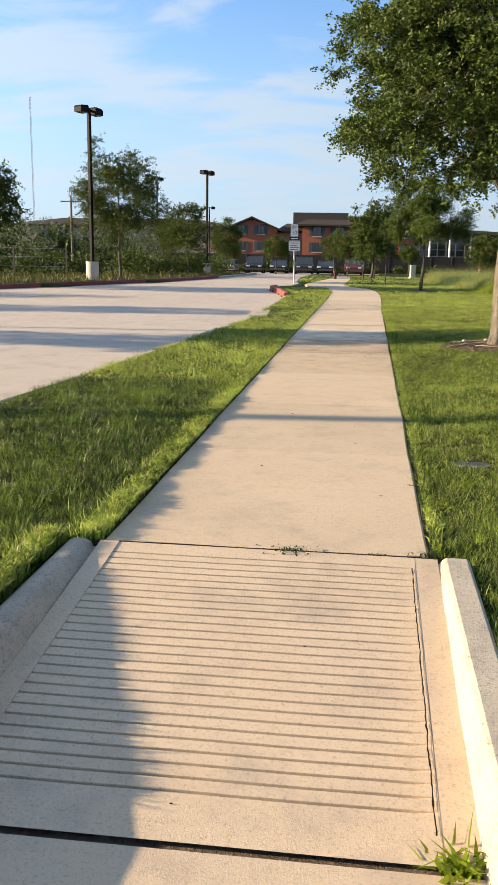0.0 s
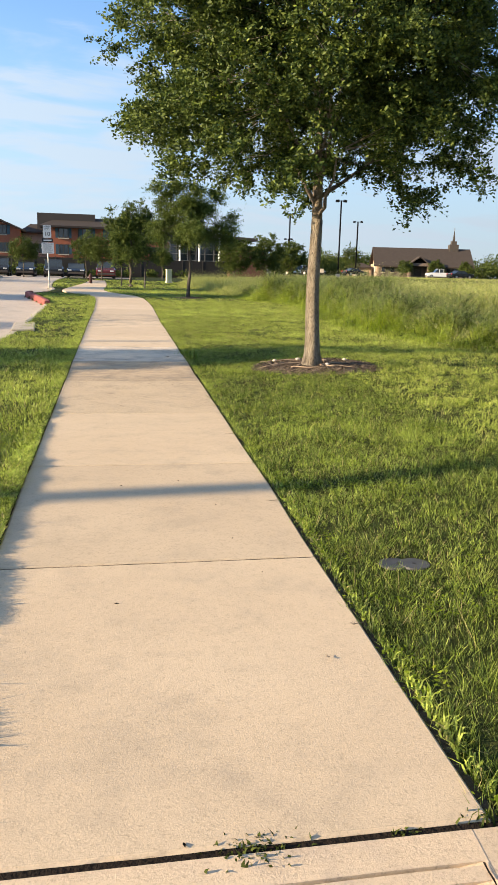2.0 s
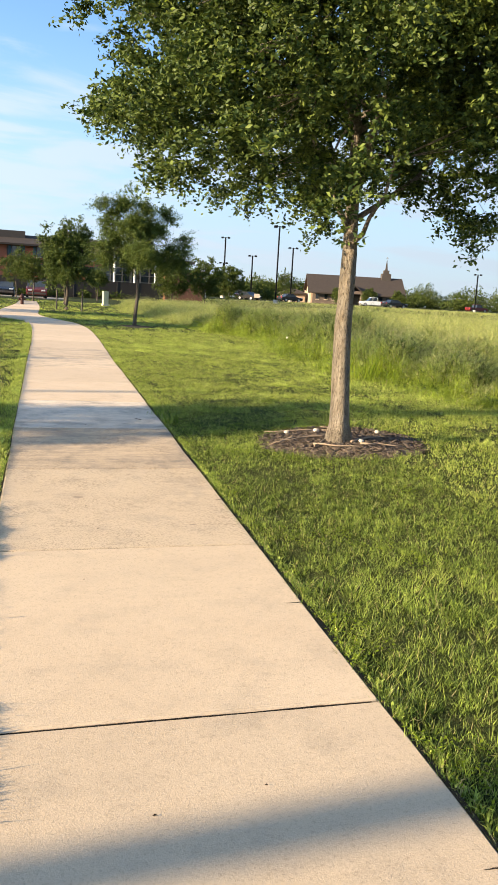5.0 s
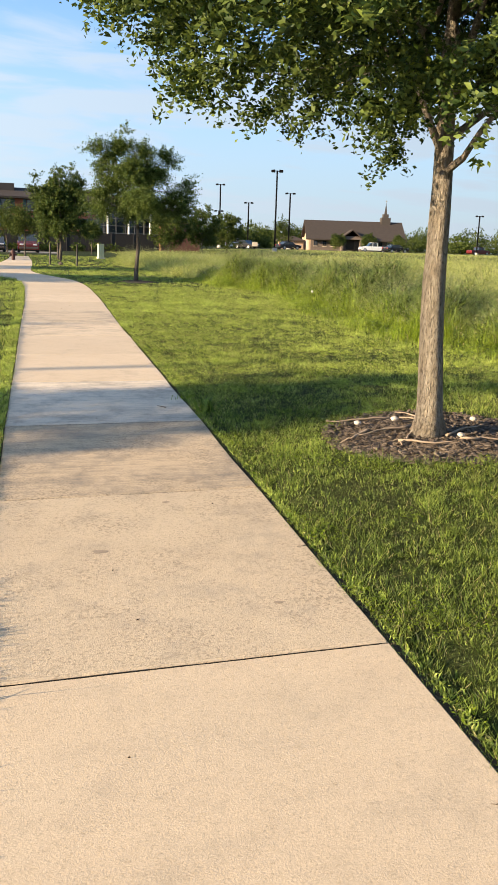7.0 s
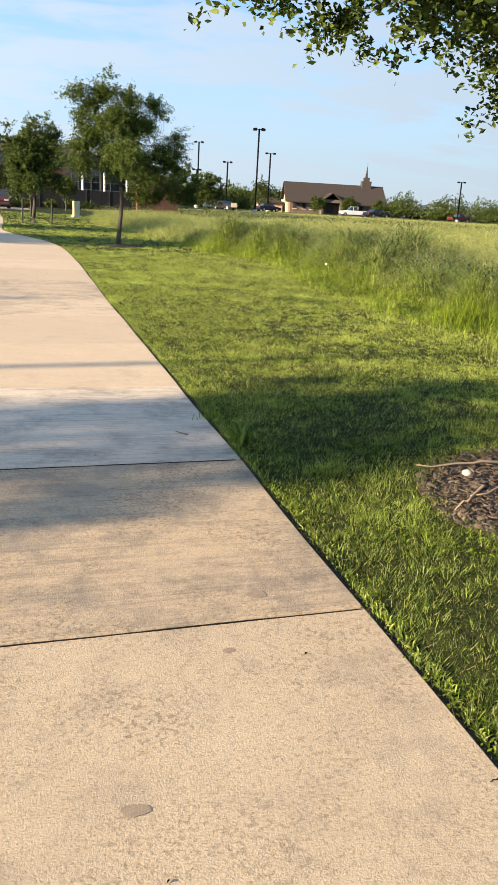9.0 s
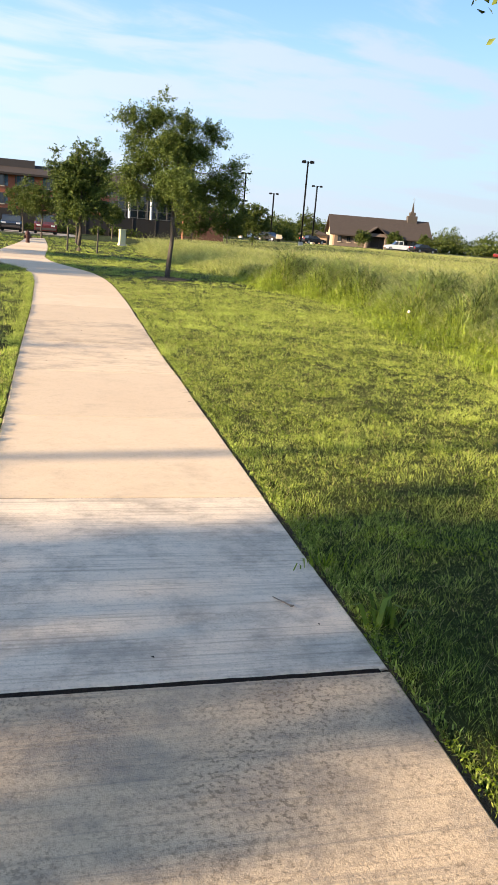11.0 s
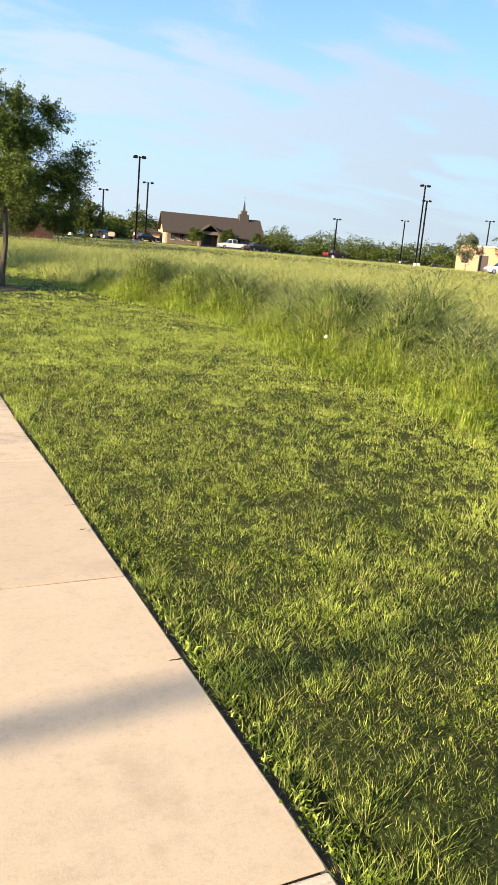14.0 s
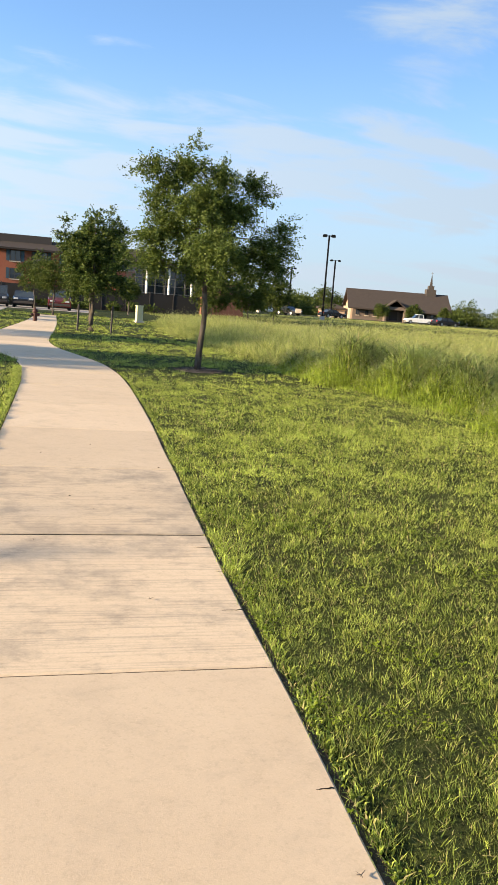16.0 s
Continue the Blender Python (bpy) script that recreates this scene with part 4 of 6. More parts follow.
    tagged(ob, "pale straw seed heads above the meadow grass", "seed heads", kind="stuff")


build_lawn()
build_thatch()
build_clover()
build_field()

# ---- trees ----


def limb(bm, pts, r0, r1, seg=8):
    """A tapered, bent limb through points, its rings joined into one skin."""
    rings = []
    for k, p in enumerate(pts):
        p = Vector(p)
        d = (Vector(pts[min(k + 1, len(pts) - 1)]) - Vector(pts[max(k - 1, 0)])).normalized()
        m = d.to_track_quat("Z", "Y").to_matrix()
        r = r0 + (r1 - r0) * k / (len(pts) - 1)
        rings.append([bm.verts.new(p + m @ Vector((math.cos(6.2832 * s / seg) * r, math.sin(6.2832 * s / seg) * r, 0))) for s in range(seg)])
    for a, b in zip(rings, rings[1:]):
        for s in range(seg):
            f = bm.faces.new((a[s], a[(s + 1) % seg], b[(s + 1) % seg], b[s]))
            f.smooth = True
    bm.faces.new(rings[0][::-1])
    bm.faces.new(rings[-1])


def build_tree(name, x, y, z, height, fork, width, trunk_r, clumps, per_clump, leaf, seed, label, leaf_mat="oak_leaf", lean=(0, 0), spread=0.2, flare=1.5, squash=1.0, gap=0.0, young=0, stem_wob=0.05, group="", shift=(0, 0), under=0.55, bark="young_bark", skirt=0.0, lobes=()):
    """A tree: tapered trunk with a root flare, limbs, twigs, and leaves in loose clumps round the twig ends."""
    r = np.random.default_rng(seed)
    root = thing(name, Matrix.Translation((x, y, z)), label, "tree", group)
    top = np.array([lean[0], lean[1], fork])
    ch = height - fork
    mid = np.array([lean[0] * 1.4 + shift[0], lean[1] * 1.4 + shift[1], fork + ch * 0.5])
    rad = np.array([width / 2, width / 2 * squash, ch * 0.52])
    # trunk
    bm = bmesh.new()
    pts = []
    for k in range(9):
        q = k / 8
        wob = math.sin(q * 5 + seed) * stem_wob * q
        pts.append((lean[0] * q + wob, lean[1] * q + math.cos(q * 4 + seed) * stem_wob * q * 0.6 - stem_wob * 0.6 * q, -0.08 + (fork + 0.08) * q))
    limb(bm, pts, trunk_r, trunk_r * 0.72, 14)
    bm.verts.ensure_lookup_table()
    for v in bm.verts:
        low = max(0.0, 1 - (v.co.z + 0.08) / 0.35)
        ang = math.atan2(v.co.y, v.co.x)
        k = 1 + (flare - 1) * low ** 2 * (1 + 0.3 * math.sin(ang * 4 + seed)) + 0.06 * noise.noise(v.co * 5 + Vector((seed, 0, 0)))
        v.co.x, v.co.y = v.co.x * k, v.co.y * k
    end = np.array(pts[-1])
    leader = [tuple(end + (np.array([mid[0], mid[1], height * 0.93]) - end) * q + np.array([math.sin(q * 6 + seed), math.cos(q * 5), 0]) * 0.07 * q) for q in np.linspace(0, 1, 6)]
    limb(bm, leader, trunk_r * 0.72, trunk_r * 0.12, 8)
    # where the clumps sit: mostly near the skin of an uneven crown
    cen = []
    weight = np.array([q[3] ** 1.4 for q in lobes])
    while lobes and len(cen) < clumps:                   # a crown of separate boughs, each its own mass
        lx, ly, lz, lr = lobes[r.choice(len(lobes), p=weight / weight.sum())]
        d = r.normal(0, 1, 3)
        d *= lr * r.uniform(0.1, 1.0) ** 0.5 / np.linalg.norm(d)
        cen.append(np.array([lx, ly, 1.75 + (lz - 1.75) * 0.93]) + d * np.array([1.0, 1, 0.9]))
    while len(cen) < clumps:
        d = r.normal(0, 1, 3)
        d /= np.linalg.norm(d)
        bulge = 0.80 + 0.40 * noise.noise(Vector(d * 1.9) + Vector((seed, seed * 0.7, 0))) + 0.22 * noise.noise(Vector(d * 4.5) + Vector((seed, 0, 3)))
        if gap and noise.noise(Vector(d * 2.6) + Vector((0, seed, 1))) < -0.45 + gap:
            continue
        q = bulge * r.uniform(0.22, 1.0) ** 0.5
        if d[2] < 0:                                     # a broad, flat underside
            flat = math.hypot(d[0], d[1]) + 1e-6
            d[0], d[1] = d[0] / flat * flat ** under, d[1] / flat * flat ** under
        p = mid + d * rad * q
        if skirt:                                        # the underside rises towards the rim, most on the sunny side
            out = math.hypot(min(0.0, p[0]), max(0.0, p[1]))
            if p[0] < -2.38 or p[0] > 2.4 - 0.3 * max(0.0, p[2] - 2.6) or p[2] < fork + 0.2 + skirt * max(0.0, out - 0.9) + 0.9 * max(0.0, out - 2.0):
                continue
        if p[2] < fork - 0.25:
            continue
        cen.append(p)
    cen = np.array(cen)
    # limbs from the upper trunk and leader out to a spread of clumps, with twigs on to the rest
    mains = r.choice(len(cen), min(16, len(cen)), replace=False)
    starts = []
    for i in mains:
        s = np.array(leader[0]) + (np.array(leader[3]) - np.array(leader[0])) * r.uniform(0, 1.0)
        e = cen[i]
        sag = np.array([0, 0, -0.12 * np.linalg.norm(e - s)])
        line = [s + (e - s) * q + sag * math.sin(q * 3.14) + r.normal(0, 0.025, 3) * (0 < q < 1) for q in np.linspace(0, 1, 6)]
        limb(bm, [tuple(p) for p in line], trunk_r * 0.30, trunk_r * 0.05, 6)
        starts += line[2:5]
    starts = np.array(starts)
    for p in cen[::2 if len(cen) > 150 else 1]:
        s = starts[np.argmin(np.linalg.norm(starts - p, axis=1))]
        line = [s + (p - s) * q + r.normal(0, 0.02, 3) * (q == 0.5) for q in (0, 0.5, 1)]
        limb(bm, [tuple(a_) for a_ in line], trunk_r * 0.06, trunk_r * 0.02, 4)
    part("trunk", bm, M[bark], root)
    # leaves
    n = clumps * per_clump
    idx = np.repeat(np.arange(clumps), per_clump)
    size = spread * r.uniform(0.6, 1.35, clumps)[idx]
    # each clump is a handful of sprays: leaves set along short twigs that reach outwards and droop a little
    sprays = 9
    way = (cen - mid) / (np.linalg.norm(cen - mid, axis=1)[:, None] + 1e-6)
    sd = way[:, None, :] * 0.55 + r.normal(0, 0.75, (clumps, sprays, 3)) * np.array([1, 1, 0.8])
    sd /= np.linalg.norm(sd, axis=2)[:, :, None]
    sl = spread * r.uniform(1.1, 2.7, (clumps, sprays))
    pick_s = r.integers(0, sprays, n)
    u = r.uniform(0.0, 1.0, n) ** 0.8
    ln_s = sl[idx, pick_s] * u
    pos = cen[idx] + sd[idx, pick_s] * ln_s[:, None] + r.normal(0, 1, (n, 3)) * (spread * 0.17)
    pos[:, 2] -= 0.35 * ln_s ** 2

    def leaves(pos_, sz):
        m = len(pos_)
        d = r.normal(0, 1, (m, 3)); d[:, 2] = d[:, 2] * 0.6 - 0.15
        d /= np.linalg.norm(d, axis=1)[:, None]
        s = np.cross(d, r.normal(0, 1, (m, 3)))
        s /= np.linalg.norm(s, axis=1)[:, None]
        up = np.cross(d, s)
        ln = (sz * r.uniform(0.65, 1.3, m))[:, None]
        a_, b_ = pos_ - d * ln * 0.5, pos_ + d * ln * 0.5
        w1, w2 = pos_ + d * ln * 0.08 + s * ln * 0.25 + up * ln * 0.08, pos_ + d * ln * 0.02 - s * ln * 0.25 + up * ln * 0.08
        verts = np.stack([a_, w1, b_, w2], 1).reshape(-1, 3)
        o = np.arange(m)[:, None] * 4
        return verts, np.concatenate([o + [0, 1, 2], o + [0, 2, 3]], 1).reshape(-1, 3)

    v, t = leaves(pos, np.full(n, leaf))
    crown = new("crown", mesh_np("crown", v, t, M[leaf_mat]))
    crown.parent = root
    if young:
        shell = cen[np.argsort(-np.linalg.norm((cen - mid) / rad, axis=1))[:clumps // 2]]
        pick = shell[r.choice(len(shell), young, replace=False)]
        pos = np.repeat(pick, 45, axis=0) + r.normal(0, 0.07, (young * 45, 3))
        v, t = leaves(pos, np.full(len(pos), leaf * 0.95))
        ob = new("young_foliage", mesh_np("young_foliage", v, t, M["young_leaf"]))
        ob.parent = root
        tagged(ob, "yellow-green young shoots", kind="stuff")
    return root


build_tree("oak_tree", 2.19, 11.88, lift_at(2.19, 11.88) + 0.03, 6.2, 1.78, 6.0, 0.096, 1000, 345, 0.050, 3, "broad live oak with a grey trunk in a mulch ring", lean=(0.0, 0.17), spread=0.155, young=44, stem_wob=0.03, shift=(0.06, 0.05), under=0.55, bark="bark", skirt=0.38)
BOUGHS = ((-0.28, 0, 4.3, 0.08), (-0.35, 0, 3.9, 0.22), (0.2, 0, 3.75, 0.26), (0.85, 0.1, 3.75, 0.18), (1.05, 0, 3.45, 0.16), (-0.7, 0, 3.65, 0.22), (-1.3, 0, 3.85, 0.05), (-1.0, 0, 3.8, 0.1),
          (-0.75, 0, 3.2, 0.28), (0.0, 0, 3.25, 0.46), (0.5, 0, 3.15, 0.36), (-0.5, 0, 2.75, 0.42), (0.3, 0.1, 2.65, 0.42), (-1.0, 0, 2.55, 0.24), (-0.95, 0, 2.15, 0.32), (-1.5, 0, 2.05, 0.12),
          (-0.3, 0, 2.1, 0.36), (0.45, -0.1, 2.15, 0.38), (1.0, 0, 2.45, 0.32), (1.45, 0, 2.6, 0.2), (1.65, 0.1, 2.4, 0.08), (1.3, 0, 2.15, 0.22), (1.4, 0, 2.9, 0.1), (0, 0.8, 2.5, 0.42), (0, -0.8, 2.4, 0.4), (0.3, 0.5, 3.1, 0.36), (-0.2, -0.5, 3.1, 0.36))
build_tree("oak_tree", 2.84, 31.2, lift_at(2.84, 31.2), 3.9, 1.5, 3.35, 0.065, 300, 300, 0.05, 11, "young live oak with an open wispy crown on the lawn", lean=(0.05, 0), spread=0.185, young=10, lobes=BOUGHS, leaf_mat="street_leaf")
build_tree("oak_tree", 1.55, 46.5, lift_at(1.55, 46.5), 4.3, 1.2, 2.75, 0.09, 230, 200, 0.085, 23, "rounded young oak between two wooden stakes", spread=0.2)
for px, py, hh, ww, sd in ((2.1, 59, 4.4, 2.8, 31), (-0.9, 74, 3.9, 2.6, 37), (5.9, 78, 2.7, 1.7, 43), (0.3, 66, 3.4, 2.4, 41)):
    build_tree("oak_tree", px, py, lift_at(px, py), hh, 1.3, ww, 0.06, 110, 80, 0.11, sd, "small street oak beyond the bend of the sidewalk", leaf_mat="far_leaf", spread=0.22)

# ---- mulch ring, roots, stones ----


def build_mulch(x, y, rx, ry, seed, chips, twigs=14, stones=5):
    r = np.random.default_rng(seed)
    z0 = lift_at(x, y)
    root = thing("mulch_ring", Matrix.Translation((x, y, z0)), "ring of dry brown mulch and dead twigs round the trunk", "mulch")
    v, f = [(0, 0, 0.03)], []
    n, rings = 40, 7
    for k in range(1, rings + 1):
        q = k / rings
        for s in range(n):
            a_ = 6.2832 * s / n
            e = 1 + 0.07 * noise.noise(Vector((math.cos(a_) * 2, math.sin(a_) * 2, seed)))
            px, py = math.cos(a_) * rx * q * e, math.sin(a_) * ry * q * e
            zz = lift_at(x + px, y + py) - z0 + 0.03 * (1 - q ** 2.2) - 0.022 + 0.018 * noise.noise(Vector((px * 6, py * 6, seed)))
            v.append((px, py, zz))
    for s in range(n):
        f.append((0, 1 + s, 1 + (s + 1) % n))
        for k in range(rings - 1):
            o = 1 + k * n
            f.append((o + s, o + n + s, o + n + (s + 1) % n, o + (s + 1) % n))
    ob = new("mulch_bed", mesh_from("mulch_bed", v, f, M["mulch"], True))
    ob.parent = root
    # chips: thin splinters lying about
    m = chips
    ang, q = r.uniform(0, 6.2832, m), np.sqrt(r.uniform(0.03, 1.0, m))
    px, py = np.cos(ang) * rx * q, np.sin(ang) * ry * q
    pz = level(x + px, y + py) - z0 + 0.03 * (1 - q ** 2.2) - 0.008
    d = r.uniform(0, 6.2832, m)
    ln, w = r.uniform(0.012, 0.03, m), r.uniform(0.003, 0.010, m)
    dv = np.stack([np.cos(d), np.sin(d), r.normal(0, 0.25, m)], -1) * ln[:, None]
    sv = np.stack([-np.sin(d), np.cos(d), r.normal(0, 0.4, m)], -1) * w[:, None]
    c = np.stack([px, py, pz], -1)
    up = np.array([0, 0, 0.006])
    verts = np.stack([c - dv - sv, c + dv - sv, c + dv + sv, c - dv + sv, c + up - dv * 0.9, c + up + dv * 0.9], 1).reshape(-1, 3)
    o = np.arange(m)[:, None] * 6
    tris = np.concatenate([o + [0, 1, 5], o + [0, 5, 4], o + [3, 4, 5], o + [3, 5, 2], o + [0, 4, 3], o + [1, 2, 5]], 1).reshape(-1, 3)
    ob = new("mulch_litter", mesh_np("mulch_litter", verts, tris, M["chip"]))
    ob.parent = root
    tagged(ob, kind="stuff")
    for k in range(twigs):
        bm = bmesh.new()
        a_ = r.uniform(0, 6.2832)
        s, e = r.uniform(0.2, 0.6), r.uniform(0.25, 0.55)
        p0 = Vector((math.cos(a_) * rx * s, math.sin(a_) * ry * s, 0))
        b_ = a_ + r.uniform(0.8, 2.2)
        pts = []
        for t_ in np.linspace(0, 1, 6):
            p = p0 + Vector((math.cos(b_), math.sin(b_), 0)) * e * t_ + Vector((noise.noise(Vector((t_ * 3, k, 0))), noise.noise(Vector((k, t_ * 3, 2))), 0)) * 0.09
            q = min(1.0, math.hypot(p.x / rx, p.y / ry))
            p.z = lift_at(x + p.x, y + p.y) - z0 + 0.03 * (1 - q ** 2.2) + 0.004
            pts.append(tuple(p))
        limb(bm, pts, 0.011, 0.004, 6)
        part("twig", bm, M["twig"], root, "bleached dead twig")
    for k in range(stones):
        bm = bmesh.new()
        bmesh.ops.create_icosphere(bm, subdivisions=2, radius=0.022 + 0.012 * r.uniform())
        for v_ in bm.verts:
            v_.co *= 1 + 0.25 * noise.noise(v_.co * 30 + Vector((k, 0, 0)))
            v_.co.z *= 0.65
        a_, q = r.uniform(0, 6.28), r.uniform(0.35, 0.7)
        ob = part("stone", bm, M["pebble"], root, "pale stone")
        ob.location = (math.cos(a_) * rx * q, math.sin(a_) * ry * q, lift_at(x + math.cos(a_) * rx * q, y + math.sin(a_) * ry * q) - z0 + 0.05)


build_mulch(2.27, 11.97, 0.84, 0.80, 5, 1700, 9, 4)
build_mulch(2.86, 31.2, 0.5, 0.5, 8, 300, 2, 0)

# ---- lamp posts ----


def build_lamp(x, y, h, base_h=0.0, heads=2, turn=0.0, label="", r=0.075, z=None, arm=0.22):
    z = lift_at(x, y) - 0.02 if z is None else z
    root = thing("street_lamp", pose(x, y, z, 0, 0, turn), label, "street lamp", "parking lot lamps")
    if base_h:
        bm = rod(bmesh.new(), (0, 0, -0.2), (0, 0, base_h), 0.31, 0.30, 24)
        part("concrete_base", bm, M["post_base"], root, "round pale concrete footing")
        bm = boxes((-0.17, -0.17, base_h, 0.17, 0.17, base_h + 0.03), bevel=0.006)
        part("base_plate", bm, M["bronze"], root)
    bm = boxes((-r, -r, base_h - 0.1, r, r, h - 0.1), bevel=0.015)
    part("pole", bm, M["bronze"], root)
    for s in ((1, -1) if heads == 2 else (1,)):
        bm = boxes((min(0, s * arm), -0.05, h - 0.22, max(0, s * arm), 0.05, h - 0.14))
        part("arm", bm, M["bronze"], root)
        bm = bmesh.new()
        x0, x1 = s * arm, s * (arm + 0.52)
        prism(bm, [(x0, h - 0.32), (x1, h - 0.32), (x1, h - 0.12), (x1 - s * 0.06, h - 0.04), (x0 + s * 0.05, h), (x0, h - 0.06)], -0.21, 0.21)
        head = part("lamp_head", bm, M["bronze"], root, "dark shoebox lamp head")
        bm = boxes((min(x0, x1) + 0.05, -0.17, h - 0.345, max(x0, x1) - 0.05, 0.17, h - 0.321))
        part("lens", bm, M["lens"], head)
    return root


NEAR_LAMP = "tall dark bronze lot lamp on a round concrete footing"
FAR_LAMP = "tall dark twin-headed lamp post beyond the meadow"
build_lamp(-11.95, 38.7, 7.8, 0.85, 2, 65, NEAR_LAMP)
build_lamp(-10.97, 66.1, 7.95, 0.85, 2, 65, NEAR_LAMP)
build_lamp(-21.0, 92.6, 10.0, 0.8, 2, 15, NEAR_LAMP)
build_lamp(-17.7, 108.6, 8.0, 0.8, 2, 10, NEAR_LAMP)
build_lamp(-16.0, 5.25, 9.0, 0.85, 2, 40, NEAR_LAMP, r=0.085)
# unseen post, added only to cast the second thin shadow across the walk
build_lamp(-21.0, 13.75, 9.0, 0.85, 2, 40, NEAR_LAMP, r=0.05)
for px, py, top, tn, am in ((32.7, 111.4, 11.35, -15, 0.25), (53.1, 166.3, 12.2, -15, 0.5), (40.1, 171.4, 13.6, -15, 0.4), (40.4, 173.5, 8.6, -15, 0.4), (45.3, 168.8, 10.2, -15, 0.4), (79.4, 116.7, 13.3, -25, 0.25), (101.3, 144.0, 13.6, -25, 0.35), (101.0, 174.8, 9.9, -25, 0.4), (137.2, 198.4, 12.6, -25, 0.6), (154.2, 184.5, 14.2, -25, 0.7)):
    g0 = lift_at(px, py)
    build_lamp(px, py, top - g0, 0.5, 2, tn, FAR_LAMP, r=0.10 if py < 140 else 0.14, arm=am)

# ---- speed sign ----


def build_text(body, size, material, parent, m, label):
    cu = bpy.data.curves.new("letters", "FONT")
    cu.body, cu.size, cu.align_x, cu.align_y, cu.extrude = body, size, "CENTER", "CENTER", 0.001
    tmp = bpy.data.objects.new("letters", cu)
    scene.collection.objects.link(tmp)
    me = bpy.data.meshes.new_from_object(tmp.evaluated_get(bpy.context.evaluated_depsgraph_get()))
    bpy.data.objects.remove(tmp)
    me.materials.clear()
    me.materials.append(material)
    ob = new("lettering", me)
    ob.parent = parent
    ob.matrix_basis = m
    return tagged(ob, label)


def rounded_plate(bm, w, h, y0, y1, zc, r=0.03):
    pts = []
    for cx, cz, a0 in ((w / 2 - r, h / 2 - r, 0), (-w / 2 + r, h / 2 - r, 90), (-w / 2 + r, -h / 2 + r, 180), (w / 2 - r, -h / 2 + r, 270)):
        pts += [(cx + r * math.cos(radians(a0 + q)), zc + cz + r * math.sin(radians(a0 + q))) for q in (0, 30, 60, 90)]
    return prism(bm, pts, y0, y1)


def build_sign():
    x, y = -2.33, 39.3
    root = thing("speed_sign", pose(x, y, lift_at(x, y) - 0.02, 0, -1.2, 6), "white speed limit sign on a thin steel post", "road sign")
    bm = rod(bmesh.new(), (0, 0, -0.2), (0, 0, 2.72), 0.03, None, 10)
    part("post", bm, M["steel"], root)
    upper = part("sign_panel", rounded_plate(bmesh.new(), 0.34, 0.54, -0.045, -0.035, 2.44), M["white_sign"], root)
    build_text("SPEED\nLIMIT", 0.095, M["black_ink"], upper, pose(0, -0.048, 2.60, 90), "black sign letters")
    build_text("10", 0.25, M["black_ink"], upper, pose(0, -0.048, 2.33, 90), "black sign numerals")
    mid = part("sign_panel", rounded_plate(bmesh.new(), 0.46, 0.16, -0.045, -0.035, 2.07), M["black_ink"], root)
    part("text_bar", boxes((-0.17, -0.05, 2.045, 0.17, -0.0455, 2.095)), M["white_sign"], mid)
    low = part("sign_panel", rounded_plate(bmesh.new(), 0.52, 0.46, -0.045, -0.035, 1.74), M["white_sign"], root)
    for k in range(5):
        part("text_bar", boxes((-0.21 + 0.02 * (k % 2), -0.05, 1.90 - k * 0.085, 0.21 - 0.03 * (k % 3), -0.0455, 1.925 - k * 0.085)), M["black_ink"], low)


build_sign()


def build_warning(x, y):
    root = thing("warning_sign", pose(x, y, lift_at(x, y), 0, 0, -8), "yellow diamond warning sign on a steel post", "road sign")
    part("post", rod(bmesh.new(), (0, 0, -0.2), (0, 0, 2.9), 0.05, None, 8), M["steel"], root)
    bm = bmesh.new()
    prism(bm, [(0, 1.75), (0.65, 2.4), (0, 3.05), (-0.65, 2.4)], -0.08, -0.06)
    plate = part("sign_panel", bm, M["yellow_sign"], root)
    bm = bmesh.new()
    prism(bm, [(-0.07, 2.05), (0.07, 2.05), (0.07, 2.5), (0.2, 2.5), (0, 2.8), (-0.2, 2.5), (-0.07, 2.5)], -0.088, -0.082)
    part("arrow_mark", bm, M["black_ink"], plate)


build_warning(34.2, 161.4)

# ---- utility box, hydrant, stakes, water lid ----
root = thing("utility_box", pose(5.02, 62.2, lift_at(5.02, 62.2), 0, 0, 12), "pale green metal utility cabinet at the edge of tall grass", "utility box")
part("plinth", boxes((-0.24, -0.22, -0.1, 0.24, 0.22, 0.07), bevel=0.01), M["post_base"], root)
part("cabinet", boxes((-0.18, -0.16, 0.06, 0.18, 0.16, 0.90), bevel=0.015), M["box"], root)
part("hood", boxes((-0.20, -0.18, 0.895, 0.20, 0.18, 0.95), bevel=0.015), M["box"], root)
part("door_handle", boxes((0.10, -0.19, 0.45, 0.13, -0.155, 0.6)), M["steel"], root)

root = thing("fire_hydrant", pose(-0.55, 53.0, lift_at(-0.55, 53.0) - 0.12, 0, 0, 10), "dull red fire hydrant beside the sidewalk", "fire hydrant")
bm = rod(bmesh.new(), (0, 0, -0.1), (0, 0, 0.52), 0.105, 0.095, 16)
rod(bm, (0, 0, 0.02), (0, 0, 0.06), 0.16, None, 16)
rod(bm, (0, 0, 0.50), (0, 0, 0.55), 0.14, None, 16)
part("barrel", bm, M["hydrant"], root)
bm = bmesh.new()
bmesh.ops.create_uvsphere(bm, u_segments=16, v_segments=8, radius=0.125, matrix=Matrix.Translation((0, 0, 0.55)))
rod(bm, (0, 0, 0.64), (0, 0, 0.73), 0.03, None, 5)
part("bonnet", bm, M["hydrant"], root)
for d in ((1, 0), (-1, 0), (0, -1)):
    part("outlet_cap", rod(bmesh.new(), (0, 0, 0.40), (d[0] * 0.19, d[1] * 0.19, 0.40), 0.06, None, 10), M["hydrant"], root)

